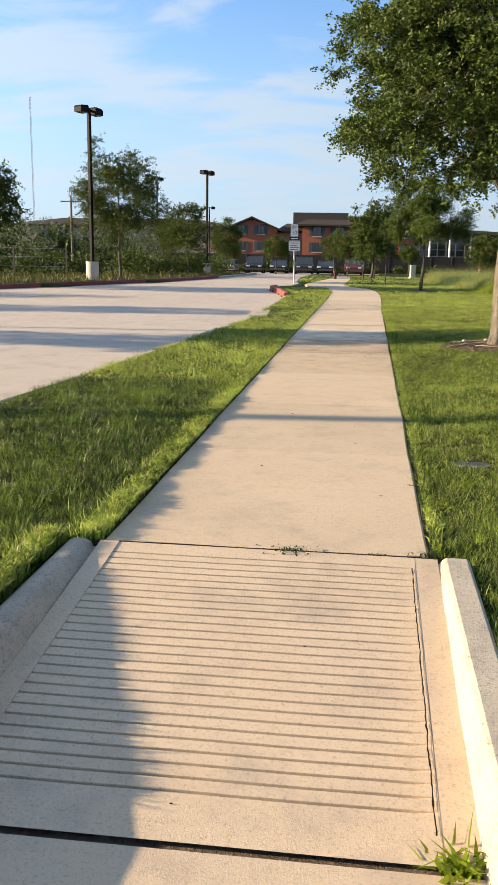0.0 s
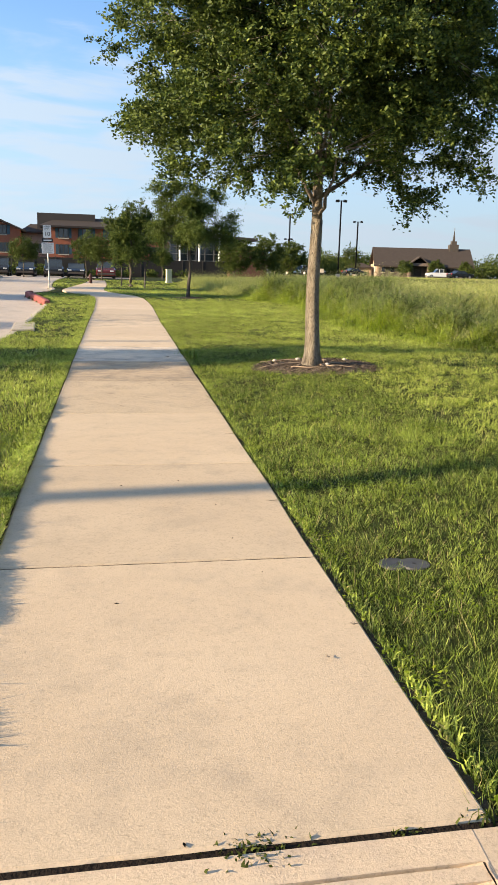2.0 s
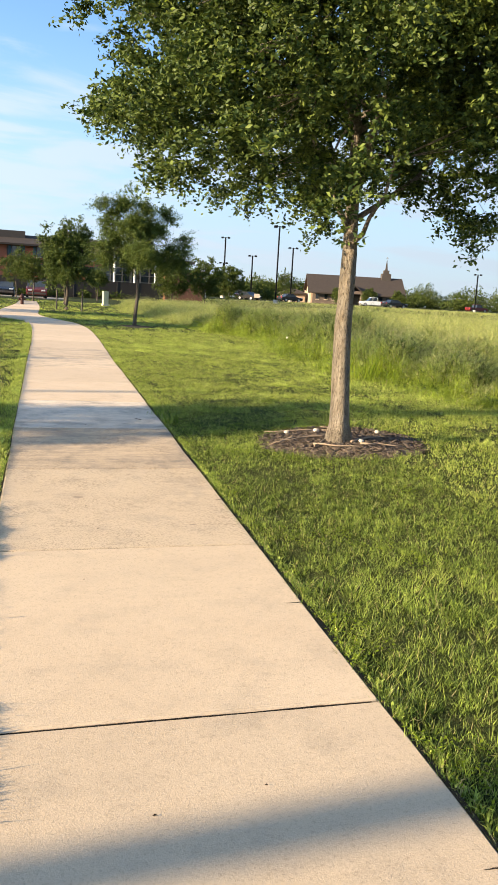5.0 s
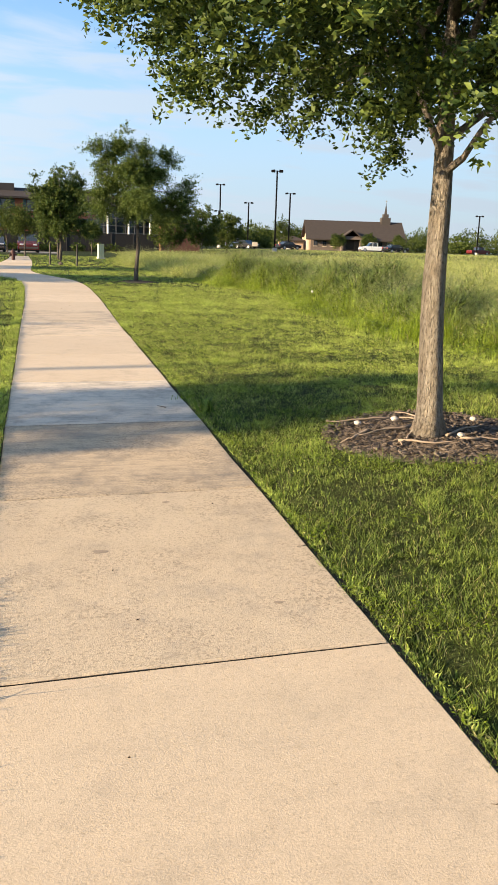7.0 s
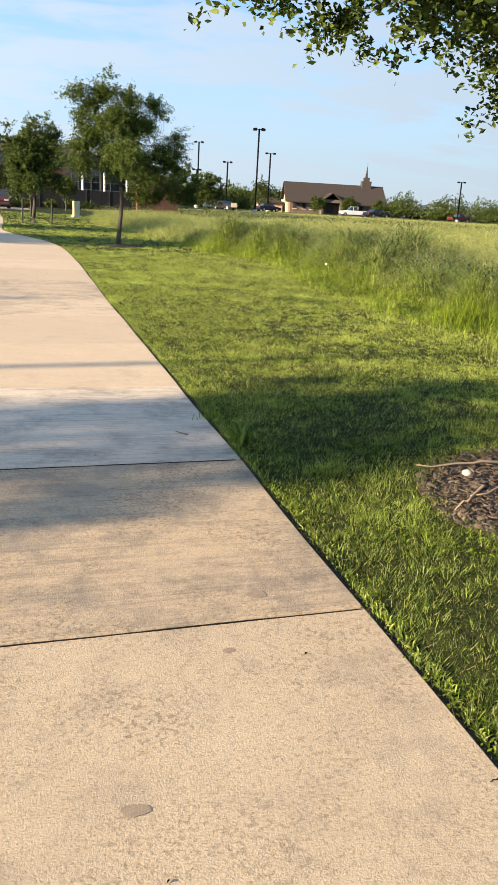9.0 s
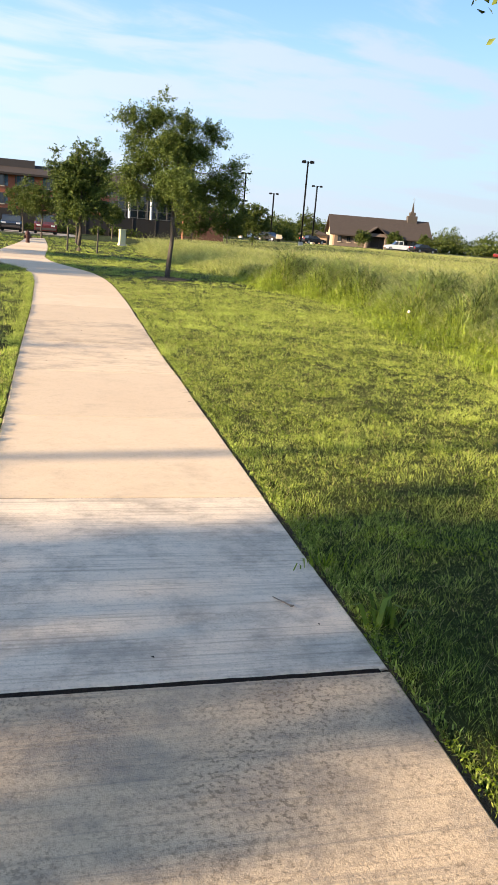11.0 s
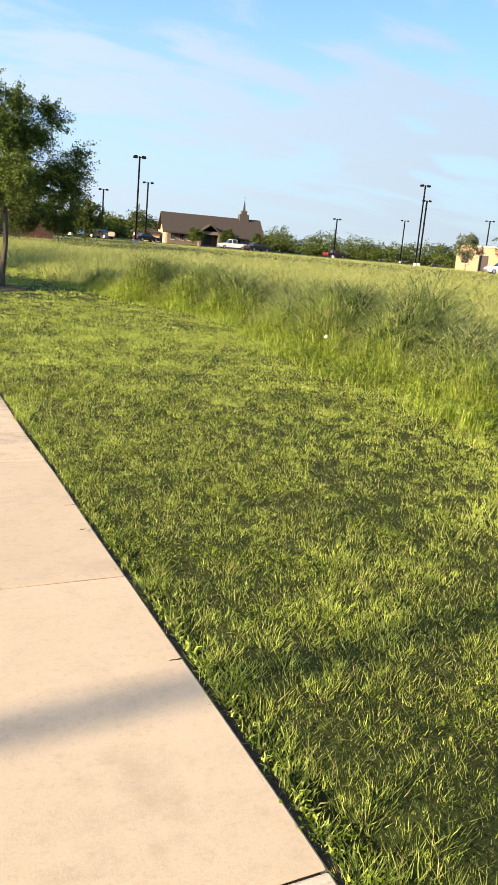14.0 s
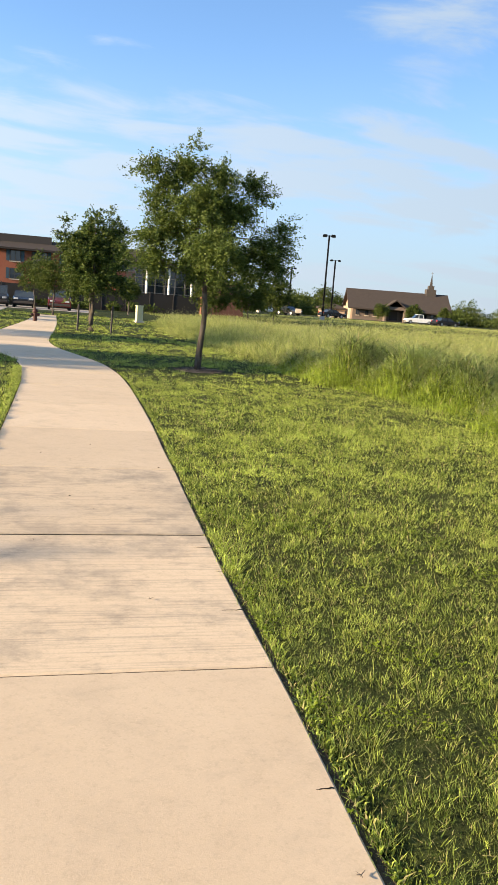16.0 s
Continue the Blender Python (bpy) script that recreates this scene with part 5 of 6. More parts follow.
for px in (1.05, 2.28):
    root = thing("wooden_stake", pose(px, 46.3, lift_at(px, 46.3), 0, 1.5, 20), "dark wooden tree stake driven into the lawn", "stake", "tree stakes")
    part("stake_post", boxes((-0.03, -0.03, -0.2, 0.03, 0.03, 0.95), bevel=0.006), M["trim"], root)

root = thing("water_meter_lid", pose(0.90, 5.38, lift_at(0.90, 5.38) - 0.032, 0, 0, -14), "dark grey plastic two-lobed meter box lid in the lawn", "access lid")
bm = bmesh.new()
for px in (-0.048, 0.048):
    bmesh.ops.create_cone(bm, cap_ends=True, segments=28, radius1=0.078, radius2=0.072, depth=0.03, matrix=Matrix.Translation((px, 0, px * 0.03)))
part("lid", bm, M["lid"], root)
for px in (-0.03, 0.045):
    part("lift_slot", rod(bmesh.new(), (px, 0.0, 0.0145), (px, 0.0, 0.0175), 0.009, None, 14), M["black_ink"], root)

# storm inlet by the lot kerb
root = thing("storm_inlet", pose(-1.93, 18.4, lift_at(-1.93, 18.4), 0, 0, 3), "weathered concrete storm drain inlet slab at the lot curb", "storm drain")
part("slab_top", boxes((-0.12, -1.0, -0.14, 0.30, 1.0, 0.006), bevel=0.02), M["curb"], root)
part("mouth", boxes((-0.135, -0.7, -0.12, -0.121, 0.7, -0.04)), M["black_ink"], root)

# ---- weeds and scraps on the walk ----


def build_weed(x, y, z, n, length, seed, label, spread=0.10, name="weed", width=0.016, mat="weed"):
    r = np.random.default_rng(seed)
    root = thing(name, Matrix.Translation((x, y, z)), label, "weed")
    base = np.stack([r.normal(0, spread * 0.35, n), r.normal(0, spread * 0.2, n), np.zeros(n)], -1)
    v, t = blades(0, base, length * r.uniform(0.5, 1.2, n), width * r.uniform(0.6, 1.3, n), 1.1, r)
    ob = new("leaves", mesh_np("leaves", v, t, M[mat]))
    ob.parent = root
    tagged(ob, kind="stuff")


build_weed(-0.18, 3.585, lift_at(0, 3.6) - 0.012, 110, 0.024, 2, "compact clump of dark weeds in the slab joint", 0.16, width=0.009, mat="dark_weed")
build_weed(0.20, 3.585, lift_at(0, 3.6) - 0.012, 26, 0.018, 4, "small weeds growing from the slab joint", 0.05, width=0.008, mat="dark_weed")
build_weed(0.43, 3.60, lift_at(0, 3.6) - 0.01, 34, 0.035, 6, "small weeds growing from the slab joint", 0.1, width=0.008, mat="dark_weed")
build_weed(0.36, 1.84, -0.03, 60, 0.11, 9, "leafy green weed sprouting at the foot of the ramp", 0.12, width=0.017)
build_weed(0.86, 13.30, lift_at(0.86, 13.3) - 0.03, 30, 0.19, 12, "broad-leaved green dock at the edge of the sidewalk", 0.10, width=0.022, mat="dock")
build_weed(0.80, 13.88, lift_at(0.80, 13.9) - 0.03, 40, 0.14, 14, "long grass tuft leaning onto the sidewalk", 0.16, width=0.007)
build_weed(5.1, 17.6, lift_at(5.1, 17.6), 160, 0.62, 16, "tall bushy weed at the edge of the meadow", 0.9, width=0.007)

root = thing("meadow_flower", pose(4.78, 21.5, lift_at(4.78, 21.5)), "single white flower head at the edge of the meadow", "flower")
part("stem", rod(bmesh.new(), (0, 0, 0), (0.02, 0, 0.42), 0.004, 0.003, 6), M["weed"], root)
bm = bmesh.new()
bmesh.ops.create_icosphere(bm, subdivisions=2, radius=0.022, matrix=Matrix.Translation((0.02, 0, 0.435)))
for v_ in bm.verts:
    v_.co += v_.normal * 0.008 * noise.noise(v_.co * 60)
part("bloom", bm, M["flower"], root)


def build_spot(x, y, size, seed):
    """A dark trodden spot on the concrete, an uneven thin patch."""
    bm = bmesh.new()
    ring = []
    for k in range(14):
        a_ = 6.2832 * k / 14
        q = size * (1 + 0.35 * noise.noise(Vector((math.cos(a_) * 1.3, math.sin(a_) * 1.3, seed))))
        ring.append(bm.verts.new((math.cos(a_) * q, math.sin(a_) * q * 0.7, 0)))
    top = bm.verts.new((0, 0, 0.0004))
    for k in range(14):
        bm.faces.new((ring[k], ring[(k + 1) % 14], top))
    me = bpy.data.meshes.new("dirt_spot")
    bm.to_mesh(me)
    bm.free()
    me.materials.append(M["spot"])
    ob = new("dirt_spot", me)
    ob.matrix_world = pose(x, y, walk_top(y) + 0.0015, 0.83)
    tagged(ob, "dark trodden spot on the tan concrete", "stain", "spots on the walk")


for k, (x, y, size) in enumerate(((0.292, 11.346, 0.042), (0.07, 10.98, 0.022), (-0.364, 10.315, 0.036), (0.30, 9.62, 0.02))):
    build_spot(x, y, size, k * 3.7)


def build_crack(x, y, length, seed):
    """A short crack that runs in from the edge of the walk."""
    v, f = [], []
    for k in range(8):
        q = k / 7
        px, py = -length * q, noise.noise(Vector((q * 4, seed, 0))) * 0.012
        w = 0.0035 * (1 - q) + 0.001
        v += [(px, py - w, 0), (px, py + w, 0)]
        if k:
            f.append((2 * k - 2, 2 * k, 2 * k + 1, 2 * k - 1))
    ob = new("edge_crack", mesh_from("edge_crack", v, f, M["gap"]))
    ob.matrix_world = pose(x, y, walk_top(y) + 0.0015, 0.83)
    tagged(ob, "short dark crack at the edge of the concrete", "crack", "cracks at the edge")


for k, (y, length) in enumerate(((20.02, 0.10), (19.05, 0.11), (19.6, 0.04), (6.43, 0.07), (8.3, 0.09), (10.2, 0.05), (17.6, 0.06), (15.9, 0.05))):
    build_crack(soft_edges(y)[1] - 0.012, y, length, k * 5.3)


def build_sprig(x, y, turn, size, seed):
    """A dry broken sprig: one stalk with a fan of fine bits at its end."""
    r = np.random.default_rng(seed)
    root = thing("dry_sprig", pose(x, y, lift_at(0, y) + 0.005, 0, 0, turn), "small dry grass sprig lying on the concrete", "twig")
    part("stalk", rod(bmesh.new(), (0, 0, 0.002), (size, 0, 0.004), 0.0016, 0.001, 5), M["wood"], root)
    for k in range(6):
        a_ = radians(180 + r.uniform(-75, 75))
        part("sprig_tip", rod(bmesh.new(), (0, 0, 0.002), (math.cos(a_) * size * 0.7, math.sin(a_) * size * 0.7, 0.004 + 0.004 * r.uniform()), 0.0012, 0.0006, 4), M["wood"], root)


build_sprig(0.448, 4.739, 8, 0.035, 3)
build_sprig(0.262, 4.49, 100, 0.016, 5)
build_sprig(0.792, 17.21, 40, 0.022, 7)
build_sprig(0.469, 19.20, 20, 0.016, 9)


def build_litter():
    """Dead leaves and twig ends lying on the slabs: a scatter of small bent scraps."""
    r = np.random.default_rng(77)
    for k in range(26):
        y = r.uniform(1.9, 26)
        a_, b_ = soft_edges(y)
        x = r.uniform(a_ + 0.05, b_ - 0.04)
        z = (ramp_z(y) if y < 3.57 else walk_top(y)) + 0.001
        bm = bmesh.new()
        ln = r.uniform(0.005, 0.012)
        v = [bm.verts.new(p) for p in ((-ln, 0, 0.001), (0, ln * 0.4, 0.004), (ln, 0, 0.002), (0, -ln * 0.4, 0.005), (0, 0, 0.0))]
        for tri in ((0, 4, 1), (1, 4, 2), (2, 4, 3), (3, 4, 0)):
            bm.faces.new([v[i] for i in tri])
        me = bpy.data.meshes.new("dead_leaf")
        bm.to_mesh(me)
        bm.free()
        me.materials.append(M["gap"])
        ob = new("dead_leaf", me)
        ob.matrix_world = pose(x, y, z, 0, 0, r.uniform(0, 360))
        tagged(ob, "tiny dark dead leaf lying on the concrete", "leaf", "leaves on the walk")


build_litter()
root = thing("twig", pose(0.487, 13.52, lift_at(0.487, 13.52) + 0.004, 0, 0, -65), "short dark broken twig lying on the concrete", "twig")
part("stick", rod(bmesh.new(), (-0.055, 0, 0.002), (0.05, 0.006, 0.004), 0.0022, 0.004, 6), M["wood"], root)
part("knob", rod(bmesh.new(), (0.05, 0.004, 0.003), (0.062, 0.012, 0.007), 0.006, 0.003, 6), M["wood"], root)

# ---- cars ----


def build_car(x, y, turn, paint, style, label):
    z = lift_at(x, y) - (0.15 if bool(in_lot(x, y)) else 0.0)
    root = thing("pickup_truck" if style == "truck" else "car", pose(x, y, z, 0, 0, turn), label, "truck" if style == "truck" else "car", "parked cars")
    L, W = (5.6, 1.95) if style == "truck" else ((4.9, 1.95) if style == "suv" else (4.6, 1.8))
    h, roof = {"suv": (1.05, 1.78), "sedan": (0.92, 1.45), "truck": (1.08, 1.85)}[style]
    bm = bmesh.new()
    prism(bm, [(-L / 2, 0.42), (-L / 2, 0.85), (-L / 2 + 0.12, h), (L / 2 - 1.3, h + 0.02), (L / 2 - 0.15, h - 0.16), (L / 2, 0.75), (L / 2, 0.40), (L / 2 - 0.1, 0.28), (-L / 2 + 0.1, 0.28)], -W / 2, W / 2)
    bmesh.ops.bevel(bm, geom=bm.edges[:], offset=0.05, segments=2, affect="EDGES", profile=0.6)
    part("body", bm, M[paint], root)
    c0, c1 = {"suv": (-L / 2 + 0.08, L / 2 - 1.25), "sedan": (-L / 2 + 0.65, L / 2 - 1.2), "truck": (-0.7, L / 2 - 1.5)}[style]
    s0, s1 = {"suv": (0.25, 0.75), "sedan": (0.75, 0.85), "truck": (0.15, 0.75)}[style]
    bm = bmesh.new()
    prism(bm, [(c0, h - 0.02), (c1, h - 0.02), (c1 - s1 + 0.1, roof - 0.07), (c0 + s0 - 0.05, roof - 0.07)], -W / 2 + 0.10, W / 2 - 0.10)
    part("window_glass", bm, M["glass"], root, "dark car glass")
    bm = bmesh.new()
    prism(bm, [(c1 - s1 + 0.14, roof - 0.08), (c0 + s0 - 0.1, roof - 0.08), (c0 + s0, roof), (c1 - s1, roof)], -W / 2 + 0.08, W / 2 - 0.08)
    bmesh.ops.bevel(bm, geom=bm.edges[:], offset=0.03, segments=2, affect="EDGES")
    part("roof_panel", bm, M[paint], root)
    for px in (c0 + s0 * 0.5, (c0 + c1) / 2):
        for s in (-1, 1):
            part("pillar", boxes((px - 0.05, s * (W / 2 - 0.11) - 0.012, h - 0.02, px + 0.05, s * (W / 2 - 0.11) + 0.012, roof - 0.04)), M[paint], root)
    for px in (-L / 2 + 0.95, L / 2 - 0.9):
        for s in (-1, 1):
            wheel = part("wheel", rod(bmesh.new(), (px, s * (W / 2 - 0.22), 0.34), (px, s * (W / 2 + 0.01), 0.34), 0.34, None, 20), M["rubber"], root)
            part("rim", rod(bmesh.new(), (px, s * (W / 2 - 0.1), 0.34), (px, s * (W / 2 + 0.02), 0.34), 0.21, None, 14), M["alloy"], wheel)
    for s in (-1, 1):
        part("headlight", boxes((L / 2 - 0.12, s * 0.62 - 0.18, 0.68, L / 2 + 0.012, s * 0.62 + 0.18, 0.82), bevel=0.02), M["head_lamp"], root)
        part("taillight", boxes((-L / 2 - 0.012, s * 0.72 - 0.11, 0.72, -L / 2 + 0.1, s * 0.72 + 0.11, 0.95), bevel=0.02), M["tail_lamp"], root)
    part("bumper", boxes((L / 2 - 0.05, -W / 2 + 0.1, 0.36, L / 2 + 0.06, W / 2 - 0.1, 0.55), bevel=0.03), M["trim"], root)
    if style == "truck":
        part("cargo_bed", boxes((-L / 2 + 0.12, -W / 2 + 0.12, h - 0.01, -0.8, W / 2 - 0.12, h + 0.012)), M["trim"], root)


for px, paint, style, label in ((-9.6, "car_black", "suv", "black parked SUV in front of a dark fence"), (-7.0, "car_black", "sedan", "black parked sedan in front of a dark fence"), (-4.3, "car_black", "suv", "black parked SUV in front of a dark fence"), (-2.0, "car_black", "sedan", "black parked sedan in front of a dark fence"), (-12.6, "car_silver", "sedan", "grey parked sedan in front of a dark fence"), (1.0, "car_red", "suv", "dark red parked SUV in front of a dark fence")):
    build_car(px, 90.5, -90 + (px % 1) * 4, paint, style, label)
build_car(41.4, 165.2, 58, "car_white", "suv", "white parked SUV beyond the meadow")
build_car(71.0, 165.0, 172, "car_white", "truck", "white pickup truck beyond the meadow")
build_car(29.6, 152.2, 20, "car_silver", "suv", "silver parked SUV beyond the meadow")
build_car(38.6, 146.0, -60, "car_black", "sedan", "black parked sedan beyond the meadow")
build_car(47.6, 150.0, 15, "car_black", "sedan", "black parked sedan beyond the meadow")
build_car(64.2, 140.5, 10, "car_black", "sedan", "black parked sedan beyond the meadow")
build_car(107.0, 184.0, 10, "car_red", "truck", "red pickup truck beyond the meadow")
build_car(83.0, 101.6, 155, "car_white", "suv", "white parked SUV beside the tan stone building")

# ---- buildings ----


def window(parent, x0, z0, x1, z1, y, shutters=False):
    """A window in a wall that faces -y: frame, pane, sill, and shutters where there are some."""
    t = 0.10
    w = part("window", boxes((x0, y - 0.10, z0, x0 + t, y + 0.05, z1), (x1 - t, y - 0.10, z0, x1, y + 0.05, z1), (x0 + t, y - 0.10, z1 - t, x1 - t, y + 0.05, z1), (x0 + t, y - 0.10, z0, x1 - t, y + 0.05, z0 + t), ((x0 + x1) / 2 - 0.04, y - 0.09, z0 + t, (x0 + x1) / 2 + 0.04, y + 0.05, z1 - t)), M["trim"], parent)
    part("pane", boxes((x0 + t, y - 0.03, z0 + t, x1 - t, y + 0.0, z1 - t)), M["glass"], w)
    part("sill", boxes((x0 - 0.1, y - 0.2, z0 - 0.14, x1 + 0.1, y - 0.003, z0 - 0.002)), M["cream"], w)
    if shutters:
        for a_, b_ in ((x0 - 0.55, x0 - 0.04), (x1 + 0.04, x1 + 0.55)):
            part("shutter", boxes((a_, y - 0.08, z0, b_, y - 0.003, z1)), M["shutter"], w)


def hip_roof(bm, x0, y0, x1, y1, z0, z1, inset):
    a = [bm.verts.new(p) for p in ((x0, y0, z0), (x1, y0, z0), (x1, y1, z0), (x0, y1, z0))]
    lo = [bm.verts.new((v.co.x, v.co.y, z0 - 0.3)) for v in a]
    m = (y0 + y1) / 2
    t = [bm.verts.new((x0 + inset, m, z1)), bm.verts.new((x1 - inset, m, z1))]
    for f in ((a[0], a[1], t[1], t[0]), (a[1], a[2], t[1]), (a[2], a[3], t[0], t[1]), (a[3], a[0], t[0])):
        bm.faces.new(f)
    for k in range(4):
        bm.faces.new((lo[k], lo[(k + 1) % 4], a[(k + 1) % 4], a[k]))
    bm.faces.new(lo[::-1])
    bmesh.ops.recalc_face_normals(bm, faces=bm.faces[:])
    return bm


def gable_roof(bm, x0, x1, y0, y1, z0, z1, t=0.3):
    """Ridge along y."""
    m = (x0 + x1) / 2
    return prism(bm, [(x0, z0), (x0, z0 - t), (m, z1 - t), (x1, z0 - t), (x1, z0), (m, z1)], y0, y1)


def build_main_building():
    y = 150.0
    root = thing("apartment_building", Matrix.Translation((0, 0, 0.3)), "long three-storey red brick building with brown hip roofs", "building")
    part("wall", boxes((-62, y + 2, -0.5, -21.0, y + 18, 7.6)), M["grey_wall"], root)
    part("roof", hip_roof(bmesh.new(), -63, y + 1.2, -20, y + 19, 7.6, 9.2, 8), M["roof"], root)
    bm = bmesh.new()
    prism(bm, [(-21.0, -0.5), (-12.2, -0.5), (-12.2, 7.2), (-16.8, 8.9), (-21.0, 7.2)], y, y + 16)
    part("wall", bm, M["brick"], root)
    part("roof", gable_roof(bmesh.new(), -22.2, -11.2, y - 0.7, y + 16, 7.05, 9.35), M["roof"], root)
    part("wall", boxes((-12.2, y + 2.5, -0.5, -7.6, y + 16, 7.0)), M["grey_wall"], root)
    part("roof", hip_roof(bmesh.new(), -12.6, y + 1.6, -6.9, y + 17, 7.0, 8.6, 1.5), M["roof"], root)
    part("wall", boxes((-7.6, y - 1, -0.5, 17, y + 17, 8.0)), M["brick"], root)
    part("roof", hip_roof(bmesh.new(), -8.9, y - 2.2, 18.2, y + 18, 8.0, 9.9, 3.0), M["roof"], root)
    part("parapet", boxes((-9.6, y + 4, 7.5, 0.4, y + 14, 10.35)), M["trim"], root)
    part("downpipe", boxes((-2.6, y - 1.12, 0, -2.4, y - 1.003, 7.6)), M["trim"], root)
    for cx in (-18.6, -15.1):
        for z0 in (6.3, 3.4):
            window(root, cx - 0.65, z0, cx + 0.65, z0 + 1.6, y, True)
    for cx in (-10.6, -8.8):
        window(root, cx - 0.6, 3.4, cx + 0.6, 5.0, y + 2.5)
    for cx in (-5.0, -1.0, 3.0, 7.0, 11.0):
        for z0 in (6.0, 3.3):
            window(root, cx - 0.8, z0, cx + 0.8, z0 + 1.65, y - 1, True)
    part("lower_wall", boxes((-20.0, y - 0.3, -0.3, -14.0, y - 0.003, 3.0)), M["brick_dark"], root)


build_main_building()


def build_fence():
    """A dark screen fence behind the parked cars."""
    root = thing("screen_fence", Matrix.Translation((0, 99.0, 0.4)), "long dark screen fence behind the parked cars", "fence")
    x = -26.0
    while x < 14:
        part("panel", boxes((x + 0.05, -0.03, 0.1, x + 2.35, 0.03, 2.15)), M["fence"], root)
        part("post", boxes((x - 0.05, -0.06, -0.3, x + 0.05, 0.06, 2.25)), M["trim"], root)
        x += 2.4


build_fence()


def build_glass_hall():
    root = thing("glass_hall", Matrix.Translation((0, 0, 0.6)), "modern hall with a gridded glass front and white columns", "building")
    y = 109.0
    part("wall", boxes((9.5, y + 1.2, -0.6, 18.8, y + 12, 5.2)), M["glass"], root, "dark glazing")
    for k in range(8):
        px = 9.6 + k * 1.14
        part("mullion", boxes((px - 0.05, y + 1.05, 0, px + 0.05, y + 1.197, 5.2)), M["mullion"], root)
    for k in range(6):
        part("transom", boxes((9.5, y + 1.08, 0.4 + k * 0.85, 18.8, y + 1.197, 0.48 + k * 0.85)), M["mullion"], root)
    for px in (10.7, 13.2, 15.8):
        part("column", rod(bmesh.new(), (px, y - 0.6, -0.5), (px, y - 0.6, 5.4), 0.13, None, 12), M["white_sign"], root)
    bm = bmesh.new()
    prism(bm, [(8.5, 5.35), (20.6, 4.75), (20.6, 5.1), (8.5, 5.75)], y - 1.6, y + 13)
    part("roof", bm, M["trim"], root)
    part("brick_wing", boxes((17.2, y - 0.5, -0.6, 22.0, y + 9, 3.9)), M["brick_dark"], root)
    bm = bmesh.new()
    prism(bm, [(16.8, 4.15), (22.8, 3.55), (22.8, 3.8), (16.8, 4.45)], y - 1.0, y + 9.5)
    part("roof", bm, M["roof"], root)


build_glass_hall()


def build_church():
    # built along its own x, then turned and set down
    root = thing("church", pose(65.6, 188.6, lift_at(65, 188) + 0.35, 0, 0, -14), "low brick church with a broad brown roof and small steeple", "church")
    L, D = 21.6, 11.0
    part("wall", boxes((0.4, 0.0, -0.5, L, D, 2.7)), M["church_wall"], root)
    bm = bmesh.new()
    prism(bm, [(0.0, -0.5), (D, -0.5), (D, 2.7), (D / 2, 6.05), (0.0, 2.7)], 0, 0.4)
    bmesh.ops.transform(bm, matrix=Matrix(((0, 1, 0, 0), (1, 0, 0, 0), (0, 0, 1, 0), (0, 0, 0, 1))), verts=bm.verts[:])
    bmesh.ops.recalc_face_normals(bm, faces=bm.faces[:])
    part("gable_wall", bm, M["church_gable"], root, "sunlit tan stone gable end")
    bm = bmesh.new()
    prism(bm, [(-1.2, 2.2), (-1.2, 1.9), (D / 2, 6.2), (D + 1.2, 1.9), (D + 1.2, 2.2), (D / 2, 6.5)], -0.8, L + 0.8)
    bmesh.ops.transform(bm, matrix=Matrix(((0, 1, 0, 0), (1, 0, 0, 0), (0, 0, 1, 0), (0, 0, 0, 1))), verts=bm.verts[:])
    bmesh.ops.recalc_face_normals(bm, faces=bm.faces[:])
    part("roof", bm, M["roof"], root)
    part("porch_wall", boxes((7.2, -2.6, -0.5, 7.6, -0.003, 2.6), (11.4, -2.6, -0.5, 11.8, -0.003, 2.6), (7.6, -2.6, 2.2, 11.4, -2.3, 2.9)), M["church_wall"], root)
    part("porch_roof", gable_roof(bmesh.new(), 6.4, 12.6, -3.2, 3.0, 2.2, 4.4, 0.25), M["roof"], root)
    part("porch_door", boxes((8.6, -0.09, 0, 10.4, -0.003, 2.2)), M["trim"], root)
    tower = part("steeple_base", boxes((17.3, D / 2 - 1.0, 5.2, 19.5, D / 2 + 1.0, 7.5), (17.75, D / 2 - 0.65, 7.5, 19.05, D / 2 + 0.65, 8.3), bevel=0.04), M["trim"], root)
    bm = bmesh.new()
    bmesh.ops.create_cone(bm, cap_ends=True, segments=4, radius1=0.42, radius2=0.05, depth=2.6, matrix=Matrix.Translation((18.4, D / 2, 9.5)) @ Matrix.Rotation(radians(45), 4, "Z"))
    part("spire", bm, M["trim"], tower)
    part("cross", boxes((18.36, D / 2 - 0.04, 10.6, 18.44, D / 2 + 0.04, 11.5), (18.1, D / 2 - 0.03, 11.1, 18.7, D / 2 + 0.03, 11.18)), M["steel"], tower)
    for px in (1.5, 3.6, 5.4, 13.4, 15.0, 16.6, 18.2, 19.8):
        window(root, px - 0.4, 0.6, px + 0.4, 1.8, 0.0)
    part("annex_wall", boxes((-6.5, 3.0, -0.5, -1.0, 9.0, 1.7)), M["church_gable"], root)
    part("annex_roof", hip_roof(bmesh.new(), -7.1, 2.4, -0.6, 9.6, 1.75, 2.7, 2.5), M["roof"], root)
    for y0 in (0.3, D - 1.3):
        part("buttress", boxes((-0.5, y0, -0.4, -0.003, y0 + 1.0, 2.5)), M["cream"], root)


build_church()


